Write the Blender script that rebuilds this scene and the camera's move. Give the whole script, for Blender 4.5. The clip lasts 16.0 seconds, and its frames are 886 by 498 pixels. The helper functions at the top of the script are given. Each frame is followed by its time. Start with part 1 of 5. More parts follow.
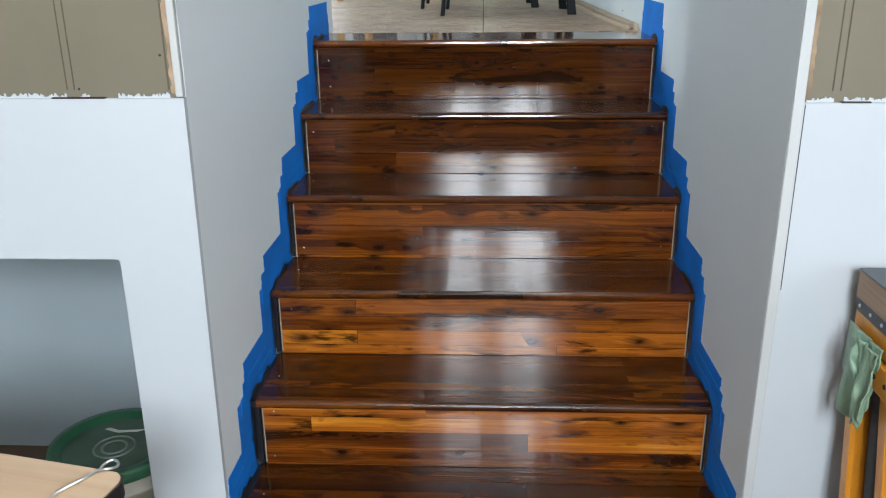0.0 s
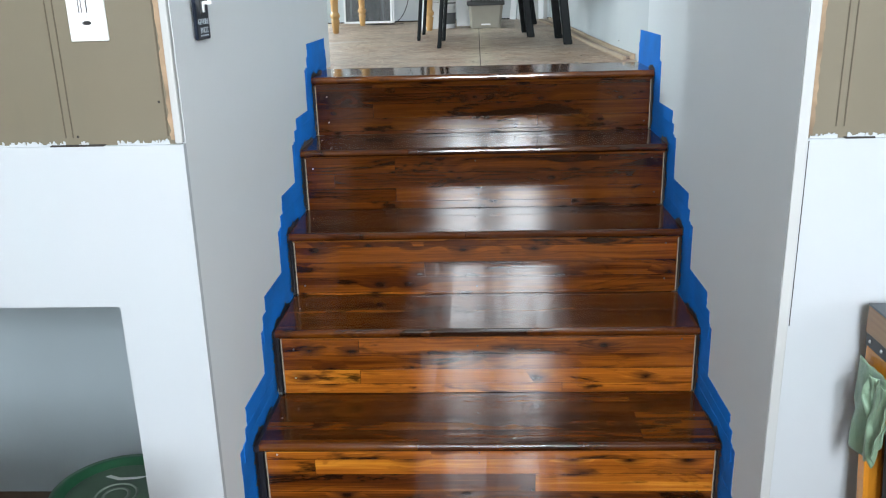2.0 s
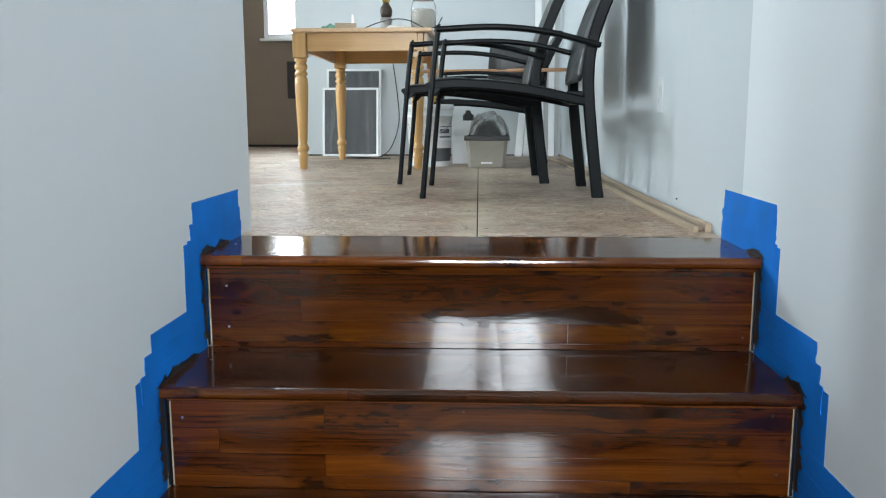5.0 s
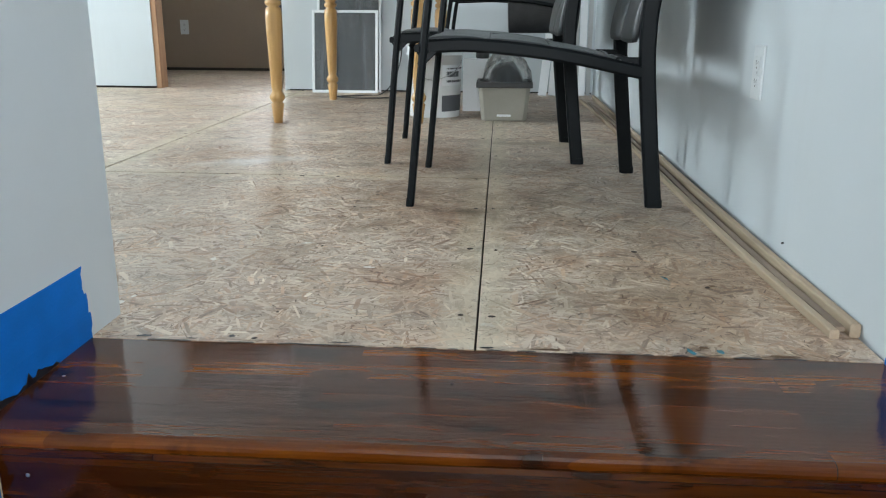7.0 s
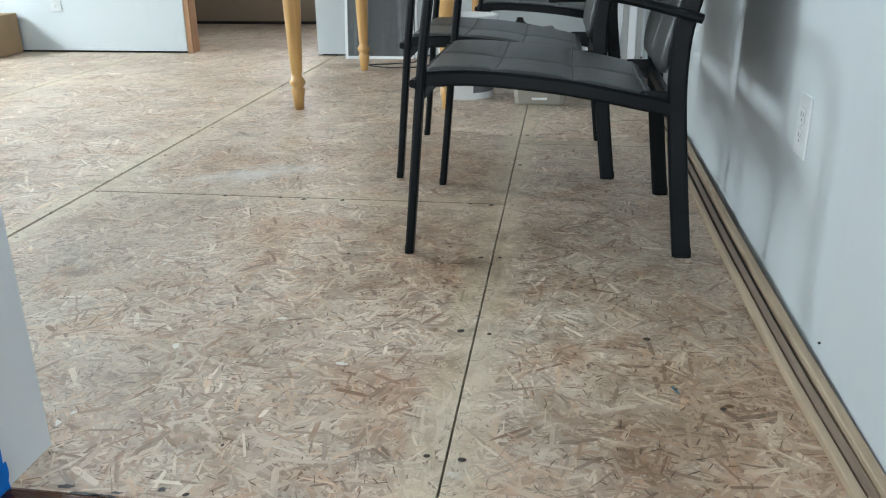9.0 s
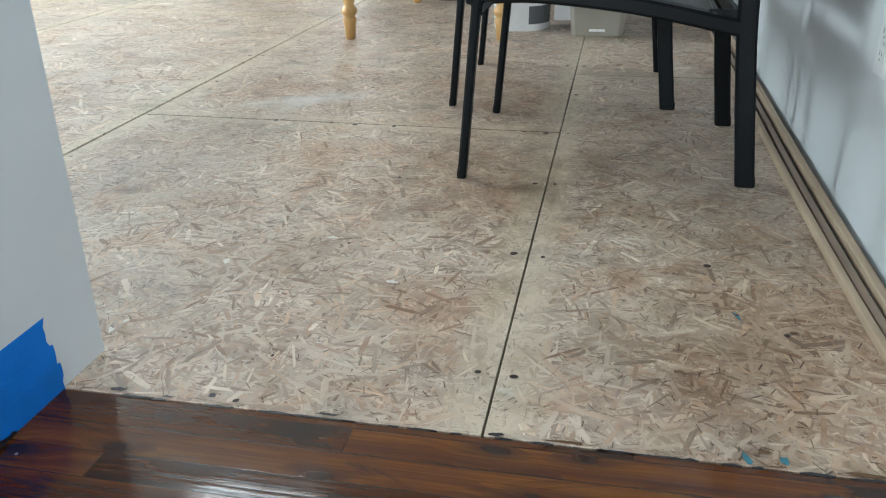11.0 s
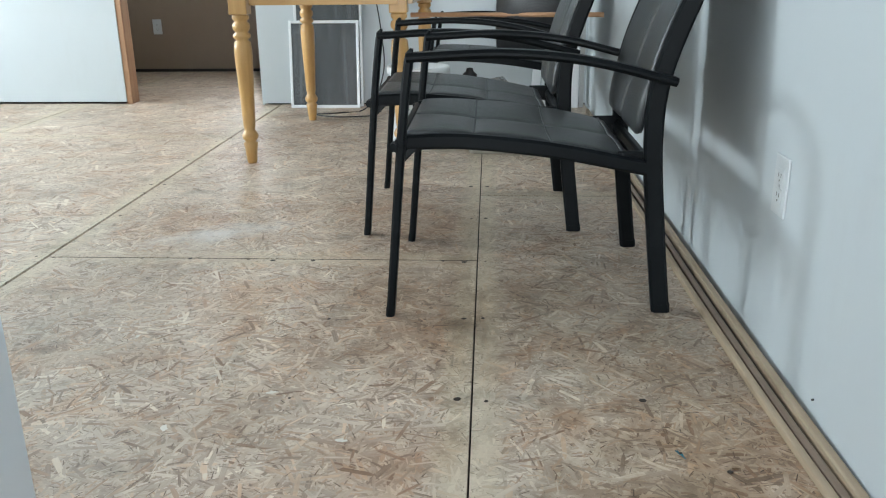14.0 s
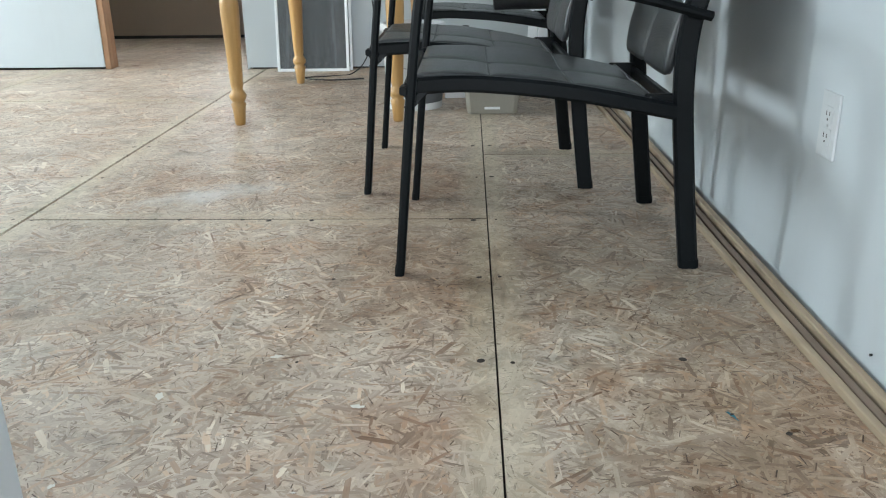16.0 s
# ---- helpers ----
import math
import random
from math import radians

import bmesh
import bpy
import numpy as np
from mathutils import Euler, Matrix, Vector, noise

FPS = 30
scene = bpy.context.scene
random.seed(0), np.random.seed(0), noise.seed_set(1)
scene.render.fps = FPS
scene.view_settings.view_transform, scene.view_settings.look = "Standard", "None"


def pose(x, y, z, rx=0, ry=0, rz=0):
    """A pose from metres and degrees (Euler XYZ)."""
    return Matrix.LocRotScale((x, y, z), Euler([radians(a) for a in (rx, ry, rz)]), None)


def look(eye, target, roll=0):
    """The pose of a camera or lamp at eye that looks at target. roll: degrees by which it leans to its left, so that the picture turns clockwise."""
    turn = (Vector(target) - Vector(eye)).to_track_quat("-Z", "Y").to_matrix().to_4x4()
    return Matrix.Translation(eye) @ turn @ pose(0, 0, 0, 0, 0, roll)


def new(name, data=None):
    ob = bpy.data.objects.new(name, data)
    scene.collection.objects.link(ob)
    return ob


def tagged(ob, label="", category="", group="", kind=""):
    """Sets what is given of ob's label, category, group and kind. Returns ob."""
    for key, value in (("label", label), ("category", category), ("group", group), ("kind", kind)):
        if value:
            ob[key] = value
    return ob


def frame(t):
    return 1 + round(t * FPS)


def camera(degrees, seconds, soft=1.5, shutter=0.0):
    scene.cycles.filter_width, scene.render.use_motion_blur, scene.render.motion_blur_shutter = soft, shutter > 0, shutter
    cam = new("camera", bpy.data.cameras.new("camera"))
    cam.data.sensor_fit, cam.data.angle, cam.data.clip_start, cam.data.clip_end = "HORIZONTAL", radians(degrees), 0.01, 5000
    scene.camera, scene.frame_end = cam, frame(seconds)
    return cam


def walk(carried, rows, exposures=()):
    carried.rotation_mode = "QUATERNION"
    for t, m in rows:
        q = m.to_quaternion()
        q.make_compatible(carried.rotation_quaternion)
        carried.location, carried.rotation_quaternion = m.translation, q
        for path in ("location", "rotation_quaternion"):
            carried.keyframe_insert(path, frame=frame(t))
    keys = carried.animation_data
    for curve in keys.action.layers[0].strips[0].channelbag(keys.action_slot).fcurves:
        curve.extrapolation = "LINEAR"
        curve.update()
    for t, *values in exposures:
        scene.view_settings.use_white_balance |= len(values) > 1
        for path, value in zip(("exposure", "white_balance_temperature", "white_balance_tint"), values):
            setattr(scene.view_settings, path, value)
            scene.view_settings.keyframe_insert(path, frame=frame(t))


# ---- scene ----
cam = camera(56.2, 16.0, soft=1.15)
PATH = [
    (0, (0.001, -2.907, 0.263), (-0.093, -1.022, -0.398), -0.6),
    (0.5, (0.01, -2.904, 0.255), (-0.087, -1.046, -0.48), -0.8),
    (1, (0.014, -2.908, 0.244), (-0.085, -1.084, -0.572), -1.1),
    (1.5, (0.015, -2.91, 0.26), (-0.084, -1.072, -0.521), -1.3),
    (2, (-0.01, -2.88, 0.293), (-0.1, -0.976, -0.314), -1.6),
    (2.5, (0.006, -2.804, 0.31), (-0.076, -0.836, -0.037), -1.1),
    (3, (0.097, -2.66, 0.32), (0.007, -0.685, 0.017), -0.2),
    (3.5, (0.093, -2.517, 0.302), (0.007, -0.545, -0.018), 0.0),
    (4, (0.02, -2.311, 0.308), (-0.046, -0.338, -0.013), -0.8),
    (4.5, (0.021, -1.965, 0.285), (-0.06, 0.008, -0.032), -1.1),
    (5, (0.003, -1.706, 0.292), (-0.082, 0.267, -0.026), -0.1),
    (5.2, (-0.025, -1.569, 0.285), (-0.114, 0.404, -0.032), -0.1),
    (7.3, (0.03, -0.73, 0.499), (-0.118, 1.172, -0.103), 0.7),
    (7.5, (0.002, -0.652, 0.513), (-0.213, 1.233, -0.122), 0.4),
    (8, (-0.008, -0.578, 0.666), (-0.208, 1.287, -0.029), 0.9),
    (8.5, (0.073, -0.572, 0.71), (-0.139, 1.288, 0.005), 0.2),
    (9, (0.143, -0.549, 0.706), (-0.126, 1.298, -0.014), -0.7),
    (9.5, (0.17, -0.539, 0.675), (-0.224, 1.238, -0.154), -0.3),
    (9.7, (0.173, -0.535, 0.663), (-0.254, 1.224, -0.188), -0.4),
    (11.8, (0.028, -0.536, 0.646), (-0.201, 1.271, -0.18), -1.5),
    (12, (-0.006, -0.535, 0.653), (-0.166, 1.279, -0.175), -1.0),
    (12.5, (-0.034, -0.537, 0.649), (-0.153, 1.273, -0.193), -0.7),
    (13, (-0.016, -0.529, 0.656), (-0.125, 1.278, -0.194), -1.0),
    (13.5, (0.02, -0.519, 0.752), (-0.093, 1.332, 0.003), -1.2),
    (14, (0.027, -0.531, 0.757), (-0.08, 1.362, 0.119), -0.6),
    (14.5, (0.029, -0.537, 0.729), (-0.073, 1.349, 0.069), -0.4),
    (15, (0.016, -0.532, 0.713), (-0.082, 1.348, 0.037), 0.0),
    (15.5, (-0.058, -0.513, 0.714), (-0.144, 1.367, 0.037), -0.6),
    (16, (-0.045, -0.419, 0.668), (-0.11, 1.457, -0.024), -0.8),
]
walk(cam, [(t, look(eye, target, roll)) for t, eye, target, roll in PATH], exposures=[(0.0, 0.0), (1.0, 0.05), (2.0, 0.18), (2.5, 0.0), (3.2, -0.06), (5.0, 0.04), (7.4, -0.12), (16.0, -0.12)])

# ---- world and lights ----
world = bpy.data.worlds.new("sky")
scene.world = world
world.use_nodes = True
wt = world.node_tree
sky = wt.nodes.new("ShaderNodeTexSky")
sky.sky_type = "NISHITA"
sky.sun_disc = False
sky.sun_elevation = radians(35)
sky.sun_rotation = radians(250)
wt.links.new(sky.outputs[0], wt.nodes["Background"].inputs[0])
wt.nodes["Background"].inputs[1].default_value = 0.1


def area_light(name, m, w, h, watts, colour):
    """A lamp in an opening: daylight at a window, or added fill."""
    data = bpy.data.lights.new(name, "AREA")
    data.shape, data.size, data.size_y = "RECTANGLE", w, h
    data.energy, data.color = watts, colour
    ob = new(name, data)
    ob.matrix_world = m
    return ob


DAY = (0.86, 0.94, 1.0)
area_light("daylight_lower", look((-0.17, -6.02, 1.55), (-0.17, 0, 1.55)), 0.44, 1.4, 172, DAY)
area_light("daylight_lower_sash", look((0.36, -6.02, 1.55), (0.36, 0, 1.55)), 0.48, 1.4, 226, DAY)
# two unseen side lamps, added to brighten the walls of the stairwell
area_light("fill_lower_left", look((-2.3, -6.02, 0.75), (-2.3, 0, 0.75)), 1.1, 1.6, 12, DAY)
area_light("fill_lower_right", look((3.02, -5.1, 0.75), (0, -5.1, 0.75)), 1.1, 1.6, 135, DAY)
# unseen fill lamp overhead, added to brighten the stair walls
area_light("fill_stair_roof", look((0.24, -1.0, 2.48), (0.24, -1.0, 0)), 0.56, 0.8, 9, DAY)
BLUE_DAY = (0.82, 0.94, 1.0)
area_light("daylight_upper", look((-5.02, 3.45, 1.60), (0, 3.45, 1.60)), 0.45, 0.65, 160, BLUE_DAY)
area_light("daylight_upper_near", look((-5.02, 2.10, 1.55), (0, 2.10, 1.55)), 0.8, 1.1, 62, BLUE_DAY)
# unseen fill lamp overhead, added to brighten the upper floor
area_light("fill_room_roof", look((-1.6, 2.9, 2.48), (-1.6, 2.9, 0)), 0.76, 1.2, 58, BLUE_DAY)

# ---- materials ----


class Nodes:
    """Short names for building a node material."""

    def __init__(self, name):
        self.m = bpy.data.materials.new(name)
        self.m.use_nodes = True
        self.t = self.m.node_tree
        self.b = self.t.nodes["Principled BSDF"]

    def add(self, kind, ins=(), **props):
        n = self.t.nodes.new(kind)
        for k, v in props.items():
            setattr(n, k, v)
        for k, v in dict(ins).items():
            self.put(n.inputs[k], v)
        return n

    def put(self, socket, v):
        if isinstance(v, bpy.types.NodeSocket):
            self.t.links.new(v, socket)
        else:
            socket.default_value = v

    def coord(self, scale=(1, 1, 1), rot=(0, 0, 0), loc=(0, 0, 0), src=None):
        if src is None:
            src = self.add("ShaderNodeTexCoord").outputs["Object"]
        return self.add("ShaderNodeMapping", {"Vector": src, "Scale": scale, "Rotation": rot, "Location": loc}).outputs[0]

    def noise(self, vec, scale, detail=4, rough=0.55, dist=0.0):
        return self.add("ShaderNodeTexNoise", {"Vector": vec, "Scale": scale, "Detail": detail, "Roughness": rough, "Distortion": dist}).outputs["Fac"]

    def math(self, op, a, b=0.0, c=0.0):
        return self.add("ShaderNodeMath", {0: a, 1: b, 2: c}, operation=op).outputs[0]

    def ramp(self, fac, stops):
        n = self.add("ShaderNodeValToRGB", {0: fac})
        e = n.color_ramp.elements
        while len(e) < len(stops):
            e.new(0.5)
        for el, (p, c) in zip(e, stops):
            el.position = p
            el.color = (*c, 1) if len(c) == 3 else c
        return n.outputs[0]

    def step(self, fac, lo, hi):
        return self.add("ShaderNodeMapRange", {0: fac, 1: lo, 2: hi}).outputs[0]

    def mix(self, fac, a, b, blend="MIX"):
        n = self.add("ShaderNodeMix", data_type="RGBA", blend_type=blend)
        for k, v in ((0, fac), (6, a), (7, b)):
            if isinstance(v, tuple) and len(v) == 3:
                v = (*v, 1)
            self.put(n.inputs[k], v)
        return n.outputs[2]

    def bump(self, height, strength, distance=0.01):
        n = self.add("ShaderNodeBump", {"Height": height, "Strength": strength, "Distance": distance})
        self.t.links.new(n.outputs[0], self.b.inputs["Normal"])

    def set(self, **kw):
        for k, v in kw.items():
            if isinstance(v, tuple) and len(v) == 3:
                v = (*v, 1)
            self.put(self.b.inputs[k.replace("_", " ")], v)
        return self.m


def plain(name, colour, rough=0.5, metal=0.0, var=0.12, scale=14.0, bump=0.08, coat=0.0, spec=0.5):
    """A painted, plastic or metal surface with two scales of wear."""
    n = Nodes(name)
    v = n.coord()
    big, fine = n.noise(v, scale * 0.25, 3), n.noise(v, scale * 9, 5)
    dark = tuple(c * (1 - var) for c in colour)
    lite = tuple(min(1, c * (1 + var * 0.6)) for c in colour)
    c = n.mix(n.step(big, 0.3, 0.7), dark, lite)
    c = n.mix(n.math("MULTIPLY", n.step(fine, 0.45, 0.75), 0.25), c, tuple(k * 0.8 for k in colour))
    n.bump(fine, bump, 0.002)
    r = n.math("MULTIPLY_ADD", big, 0.2, rough - 0.1)
    return n.set(Base_Color=c, Roughness=r, Metallic=metal, Coat_Weight=coat, Coat_Roughness=0.08, Specular_IOR_Level=spec)


def wall_paint(name, colour, dirt=(0.5, 0.5, 0.48), amount=0.10):
    n = Nodes(name)
    v = n.coord()
    roll = n.noise(v, 260, 3)
    big = n.noise(v, 1.3, 4, 0.6)
    smear = n.noise(n.coord((1, 1, 0.25)), 7, 5, 0.65)
    c = n.mix(n.math("MULTIPLY", n.step(big, 0.35, 0.75), amount), colour, dirt)
    c = n.mix(n.math("MULTIPLY", n.step(smear, 0.56, 0.8), amount * 1.1), c, dirt)
    n.bump(n.math("ADD", n.math("MULTIPLY", roll, 0.4), smear), 0.10, 0.003)
    return n.set(Base_Color=c, Roughness=0.62)


def stair_wood(name, across):
    """Dark-stained edge-glued pine under thick gloss varnish; across: 1 for boards lying flat, 2 for upright ones."""
    n = Nodes(name)
    sep = n.add("ShaderNodeSeparateXYZ", {0: n.add("ShaderNodeTexCoord").outputs["Object"]})
    rnd = n.add("ShaderNodeObjectInfo").outputs["Random"]
    x = n.math("ADD", sep.outputs[0], n.math("MULTIPLY", rnd, 31.0))
    v = n.math("ADD", sep.outputs[across], n.math("MULTIPLY", rnd, 7.3))
    flat = n.add("ShaderNodeCombineXYZ", {0: x, 1: v, 2: rnd}).outputs[0]
    # glued strips of uneven width
    vw = n.math("ADD", v, n.math("MULTIPLY", n.noise(n.coord((0.0, 9, 0), src=flat), 1.0, 1), 0.03))
    lane = n.add("ShaderNodeCombineXYZ", {0: x, 1: vw, 2: 0.0}).outputs[0]
    strips = n.add("ShaderNodeTexBrick", {"Vector": lane, "Color1": (0, 0, 0, 1), "Color2": (1, 1, 1, 1), "Scale": 1.0, "Mortar Size": 0.0007,
                                         "Mortar Smooth": 0.3, "Bias": 0.0, "Brick Width": 1.55, "Row Height": 0.048}, offset=0.37, squash=1.5, squash_frequency=3)
    tone = n.add("ShaderNodeSeparateColor", {0: strips.outputs["Color"]}).outputs[0]
    shift = n.add("ShaderNodeCombineXYZ", {0: n.math("MULTIPLY", tone, 9.0), 1: n.math("MULTIPLY", tone, 23.0), 2: 0.0}).outputs[0]
    gv = n.add("ShaderNodeVectorMath", {0: flat, 1: shift}, operation="ADD").outputs[0]
    # knots bend the grain round them
    kn = n.add("ShaderNodeTexVoronoi", {"Vector": n.coord((9.0, 18.0, 1), src=gv), "Scale": 1.0, "Randomness": 1.0}, voronoi_dimensions="2D")
    kn_on = n.math("GREATER_THAN", n.add("ShaderNodeSeparateColor", {0: kn.outputs["Color"]}).outputs[1], 0.66)
    pull = n.math("MULTIPLY", n.step(kn.outputs["Distance"], 0.75, 0.0), kn_on)
    warp = n.noise(n.coord((3.2, 9, 1), src=gv), 1.0, 4)
    gx = n.add("ShaderNodeSeparateXYZ", {0: gv})
    rows = n.math("ADD", gx.outputs[1], n.math("ADD", n.math("MULTIPLY", warp, 0.022), n.math("MULTIPLY", pull, 0.022)))
    gvec = n.add("ShaderNodeCombineXYZ", {0: n.math("MULTIPLY", gx.outputs[0], 0.9), 1: n.math("MULTIPLY", rows, 52.0), 2: 0.0}).outputs[0]
    grain = n.noise(gvec, 1.0, 5, 0.60)
    wide = n.noise(n.coord((0.7, 17, 1), src=n.add("ShaderNodeCombineXYZ", {0: gx.outputs[0], 1: rows, 2: 0.0}).outputs[0]), 1.0, 3, 0.5)
    fibre = n.noise(n.coord((7, 420, 1), src=gv), 1.0, 3, 0.6)
    patch = n.noise(n.coord((3.0, 13, 1), src=gv), 1.0, 5, 0.62, 0.8)
    level = n.math("ADD", n.math("MULTIPLY_ADD", tone, 0.18, 0.08), n.math("MULTIPLY_ADD", n.step(grain, 0.25, 0.75), 0.22, 0.025))
    level = n.math("ADD", level, n.math("MULTIPLY_ADD", n.step(wide, 0.28, 0.72), 0.20, 0.085))
    level = n.math("ADD", level, n.math("MULTIPLY_ADD", fibre, 0.26, -0.13))
    c = n.ramp(level, [(0.18, (0.010, 0.0024, 0.0008)), (0.36, (0.078, 0.0180, 0.0024)), (0.56, (0.300, 0.086, 0.0080)), (0.80, (0.72, 0.300, 0.030))])
    # each board is multiplied by its own tint
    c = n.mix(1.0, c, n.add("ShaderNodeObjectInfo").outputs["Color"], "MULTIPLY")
    # blotches where the stain went deep
    c = n.mix(n.math("MULTIPLY", n.step(patch, 0.55, 0.64), 0.90), c, (0.009, 0.0032, 0.0014))
    wob = n.math("ADD", kn.outputs["Distance"], n.math("MULTIPLY_ADD", patch, 0.55, n.math("MULTIPLY_ADD", grain, 0.30, -0.30)))
    c = n.mix(n.math("MULTIPLY", n.step(wob, 0.62, 0.22), n.math("MULTIPLY", kn_on, 0.85)), c, (0.040, 0.011, 0.004))
    c = n.mix(n.math("MULTIPLY", n.step(wob, 0.30, 0.14), n.math("MULTIPLY", kn_on, 0.85)), c, (0.007, 0.003, 0.0015))
    c = n.mix(n.math("MULTIPLY", strips.outputs["Fac"], 0.75), c, (0.010, 0.004, 0.002))
    # brush marks in the varnish
    brush = n.noise(n.coord((1.3, 160, 1), src=flat), 1.0, 3)
    wave = n.noise(n.coord((9, 22, 1), src=flat), 1.0, 3)
    n.bump(n.math("ADD", n.math("MULTIPLY", brush, 0.35), n.math("ADD", wave, n.math("MULTIPLY", grain, 0.25))), 0.11, 0.0035)
    r = n.math("MULTIPLY_ADD", wave, 0.12, 0.045)
    return n.set(Base_Color=c, Roughness=r, IOR=1.48)


def osb_wear_patches(n, c, line, pos):
    """What feet, sanding and spills left on the strand board, and darker patches by the chairs."""
    broad = n.noise(n.coord(loc=(2.7, 0.4, 0)), 1.1, 4, 0.6)
    c = n.mix(n.math("MULTIPLY", n.step(broad, 0.35, 0.70), 0.55), c, (0.74, 0.70, 0.67), "MULTIPLY")
    ruddy = n.noise(n.coord((1, 1, 0), loc=(6.4, 2.2, 0)), 4.5, 5, 0.68, 0.8)
    c = n.mix(n.math("MULTIPLY", n.step(ruddy, 0.48, 0.66), 0.75), c, (0.86, 0.70, 0.58), "MULTIPLY")
    bare = n.noise(n.coord((1, 1, 0), loc=(0.9, 6.1, 0)), 5.5, 5, 0.68, 0.8)
    c = n.mix(n.math("MULTIPLY", n.step(bare, 0.53, 0.68), 0.35), c, n.mix(line, (0.44, 0.37, 0.28), (0.66, 0.58, 0.46)))
    # sanded seams
    sep = n.add("ShaderNodeSeparateXYZ", {0: pos})
    saw = n.math("PINGPONG", sep.outputs[0], 0.6075)
    wob = n.math("MULTIPLY_ADD", n.noise(pos, 9, 3), 0.050, saw)
    seam = n.step(wob, 0.100, 0.058)
    for yy, xa, xb in ((1.62, -1.215, 0.0), (3.395, -2.43, -1.215), (2.31, 0.0, 0.6)):
        near = n.math("ADD", n.math("ABSOLUTE", n.math("SUBTRACT", sep.outputs[1], yy)), n.math("MULTIPLY", n.noise(pos, 9, 3), 0.03))
        inside = n.math("MULTIPLY", n.math("GREATER_THAN", sep.outputs[0], xa), n.math("LESS_THAN", sep.outputs[0], xb))
        seam = n.math("MAXIMUM", seam, n.math("MULTIPLY", n.step(near, 0.085, 0.04), n.math("MULTIPLY", inside, 0.8)))
    c = n.mix(n.math("MULTIPLY", seam, 0.55), c, n.mix(line, (0.54, 0.46, 0.335), (0.74, 0.65, 0.49)))
    # foot dirt, washed-out places, drips
    dirt = n.noise(n.coord(loc=(2, 5, 0)), 2.3, 5, 0.65)
    c = n.mix(n.math("MULTIPLY", n.step(dirt, 0.45, 0.66), 0.75), c, (0.66, 0.63, 0.60), "MULTIPLY")
    pale = n.noise(n.coord(loc=(7.7, 1.3, 0)), 1.7, 5, 0.65)
    c = n.mix(n.math("MULTIPLY", n.step(pale, 0.54, 0.72), 0.35), c, (0.57, 0.50, 0.42))
    # darker ellipses by the chairs, then a plaster smear
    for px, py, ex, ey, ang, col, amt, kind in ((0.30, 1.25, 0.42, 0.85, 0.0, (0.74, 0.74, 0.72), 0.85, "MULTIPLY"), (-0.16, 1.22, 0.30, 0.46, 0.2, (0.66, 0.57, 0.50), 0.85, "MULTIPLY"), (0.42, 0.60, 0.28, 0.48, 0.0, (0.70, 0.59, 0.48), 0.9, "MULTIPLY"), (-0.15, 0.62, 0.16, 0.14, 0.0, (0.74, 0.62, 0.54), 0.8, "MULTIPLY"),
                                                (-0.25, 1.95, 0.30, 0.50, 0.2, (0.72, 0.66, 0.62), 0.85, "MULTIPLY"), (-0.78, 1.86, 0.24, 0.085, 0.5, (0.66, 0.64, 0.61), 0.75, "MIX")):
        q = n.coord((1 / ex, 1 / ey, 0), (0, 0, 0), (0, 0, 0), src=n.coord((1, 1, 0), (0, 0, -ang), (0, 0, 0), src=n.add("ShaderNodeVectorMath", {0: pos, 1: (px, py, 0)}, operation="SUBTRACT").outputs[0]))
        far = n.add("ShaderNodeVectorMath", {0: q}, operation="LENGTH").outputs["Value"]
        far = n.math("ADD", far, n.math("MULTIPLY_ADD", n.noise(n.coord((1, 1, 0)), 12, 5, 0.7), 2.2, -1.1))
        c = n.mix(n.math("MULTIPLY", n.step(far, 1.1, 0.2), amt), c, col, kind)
    spot = n.noise(n.coord((1, 1, 0), loc=(1.1, 8.2, 0)), 11, 4, 0.65)
    c = n.mix(n.math("MULTIPLY", n.step(spot, 0.69, 0.75), 0.75), c, (0.72, 0.71, 0.68))
    stain = n.noise(n.coord((1, 1, 0), loc=(5.1, 3.2, 0)), 6, 5, 0.65)
    return n.mix(n.math("MULTIPLY", n.step(stain, 0.55, 0.72), 0.70), c, (0.45, 0.46, 0.45), "MULTIPLY")


def strand_flakes(name):
    """Single wood flakes pressed into the board: the tone of each and its grain along it."""
    n = Nodes(name)
    pos = n.add("ShaderNodeTexCoord").outputs["Object"]
    own = n.add("ShaderNodeUVMap", uv_map="flake").outputs[0]
    tone = n.add("ShaderNodeSeparateXYZ", {0: n.add("ShaderNodeUVMap", uv_map="tone").outputs[0]})
    line = n.noise(n.coord((22, 520, 1), src=own), 1.0, 3, 0.65)
    lev = n.math("ADD", tone.outputs[0], n.math("MULTIPLY_ADD", line, 0.40, -0.20))
    c = n.ramp(lev, [(0.0, (0.070, 0.042, 0.026)), (0.16, (0.165, 0.105, 0.066)), (0.36, (0.42, 0.325, 0.255)), (0.62, (0.63, 0.53, 0.435)), (1.0, (0.88, 0.79, 0.66))])
    c = n.mix(n.math("MULTIPLY", n.math("GREATER_THAN", tone.outputs[1], 0.80), 0.5), c, (0.90, 0.66, 0.48), "MULTIPLY")
    c = osb_wear_patches(n, c, line, pos)
    n.bump(line, 0.25, 0.002)
    return n.set(Base_Color=c, Roughness=n.math("MULTIPLY_ADD", line, 0.2, 0.36))


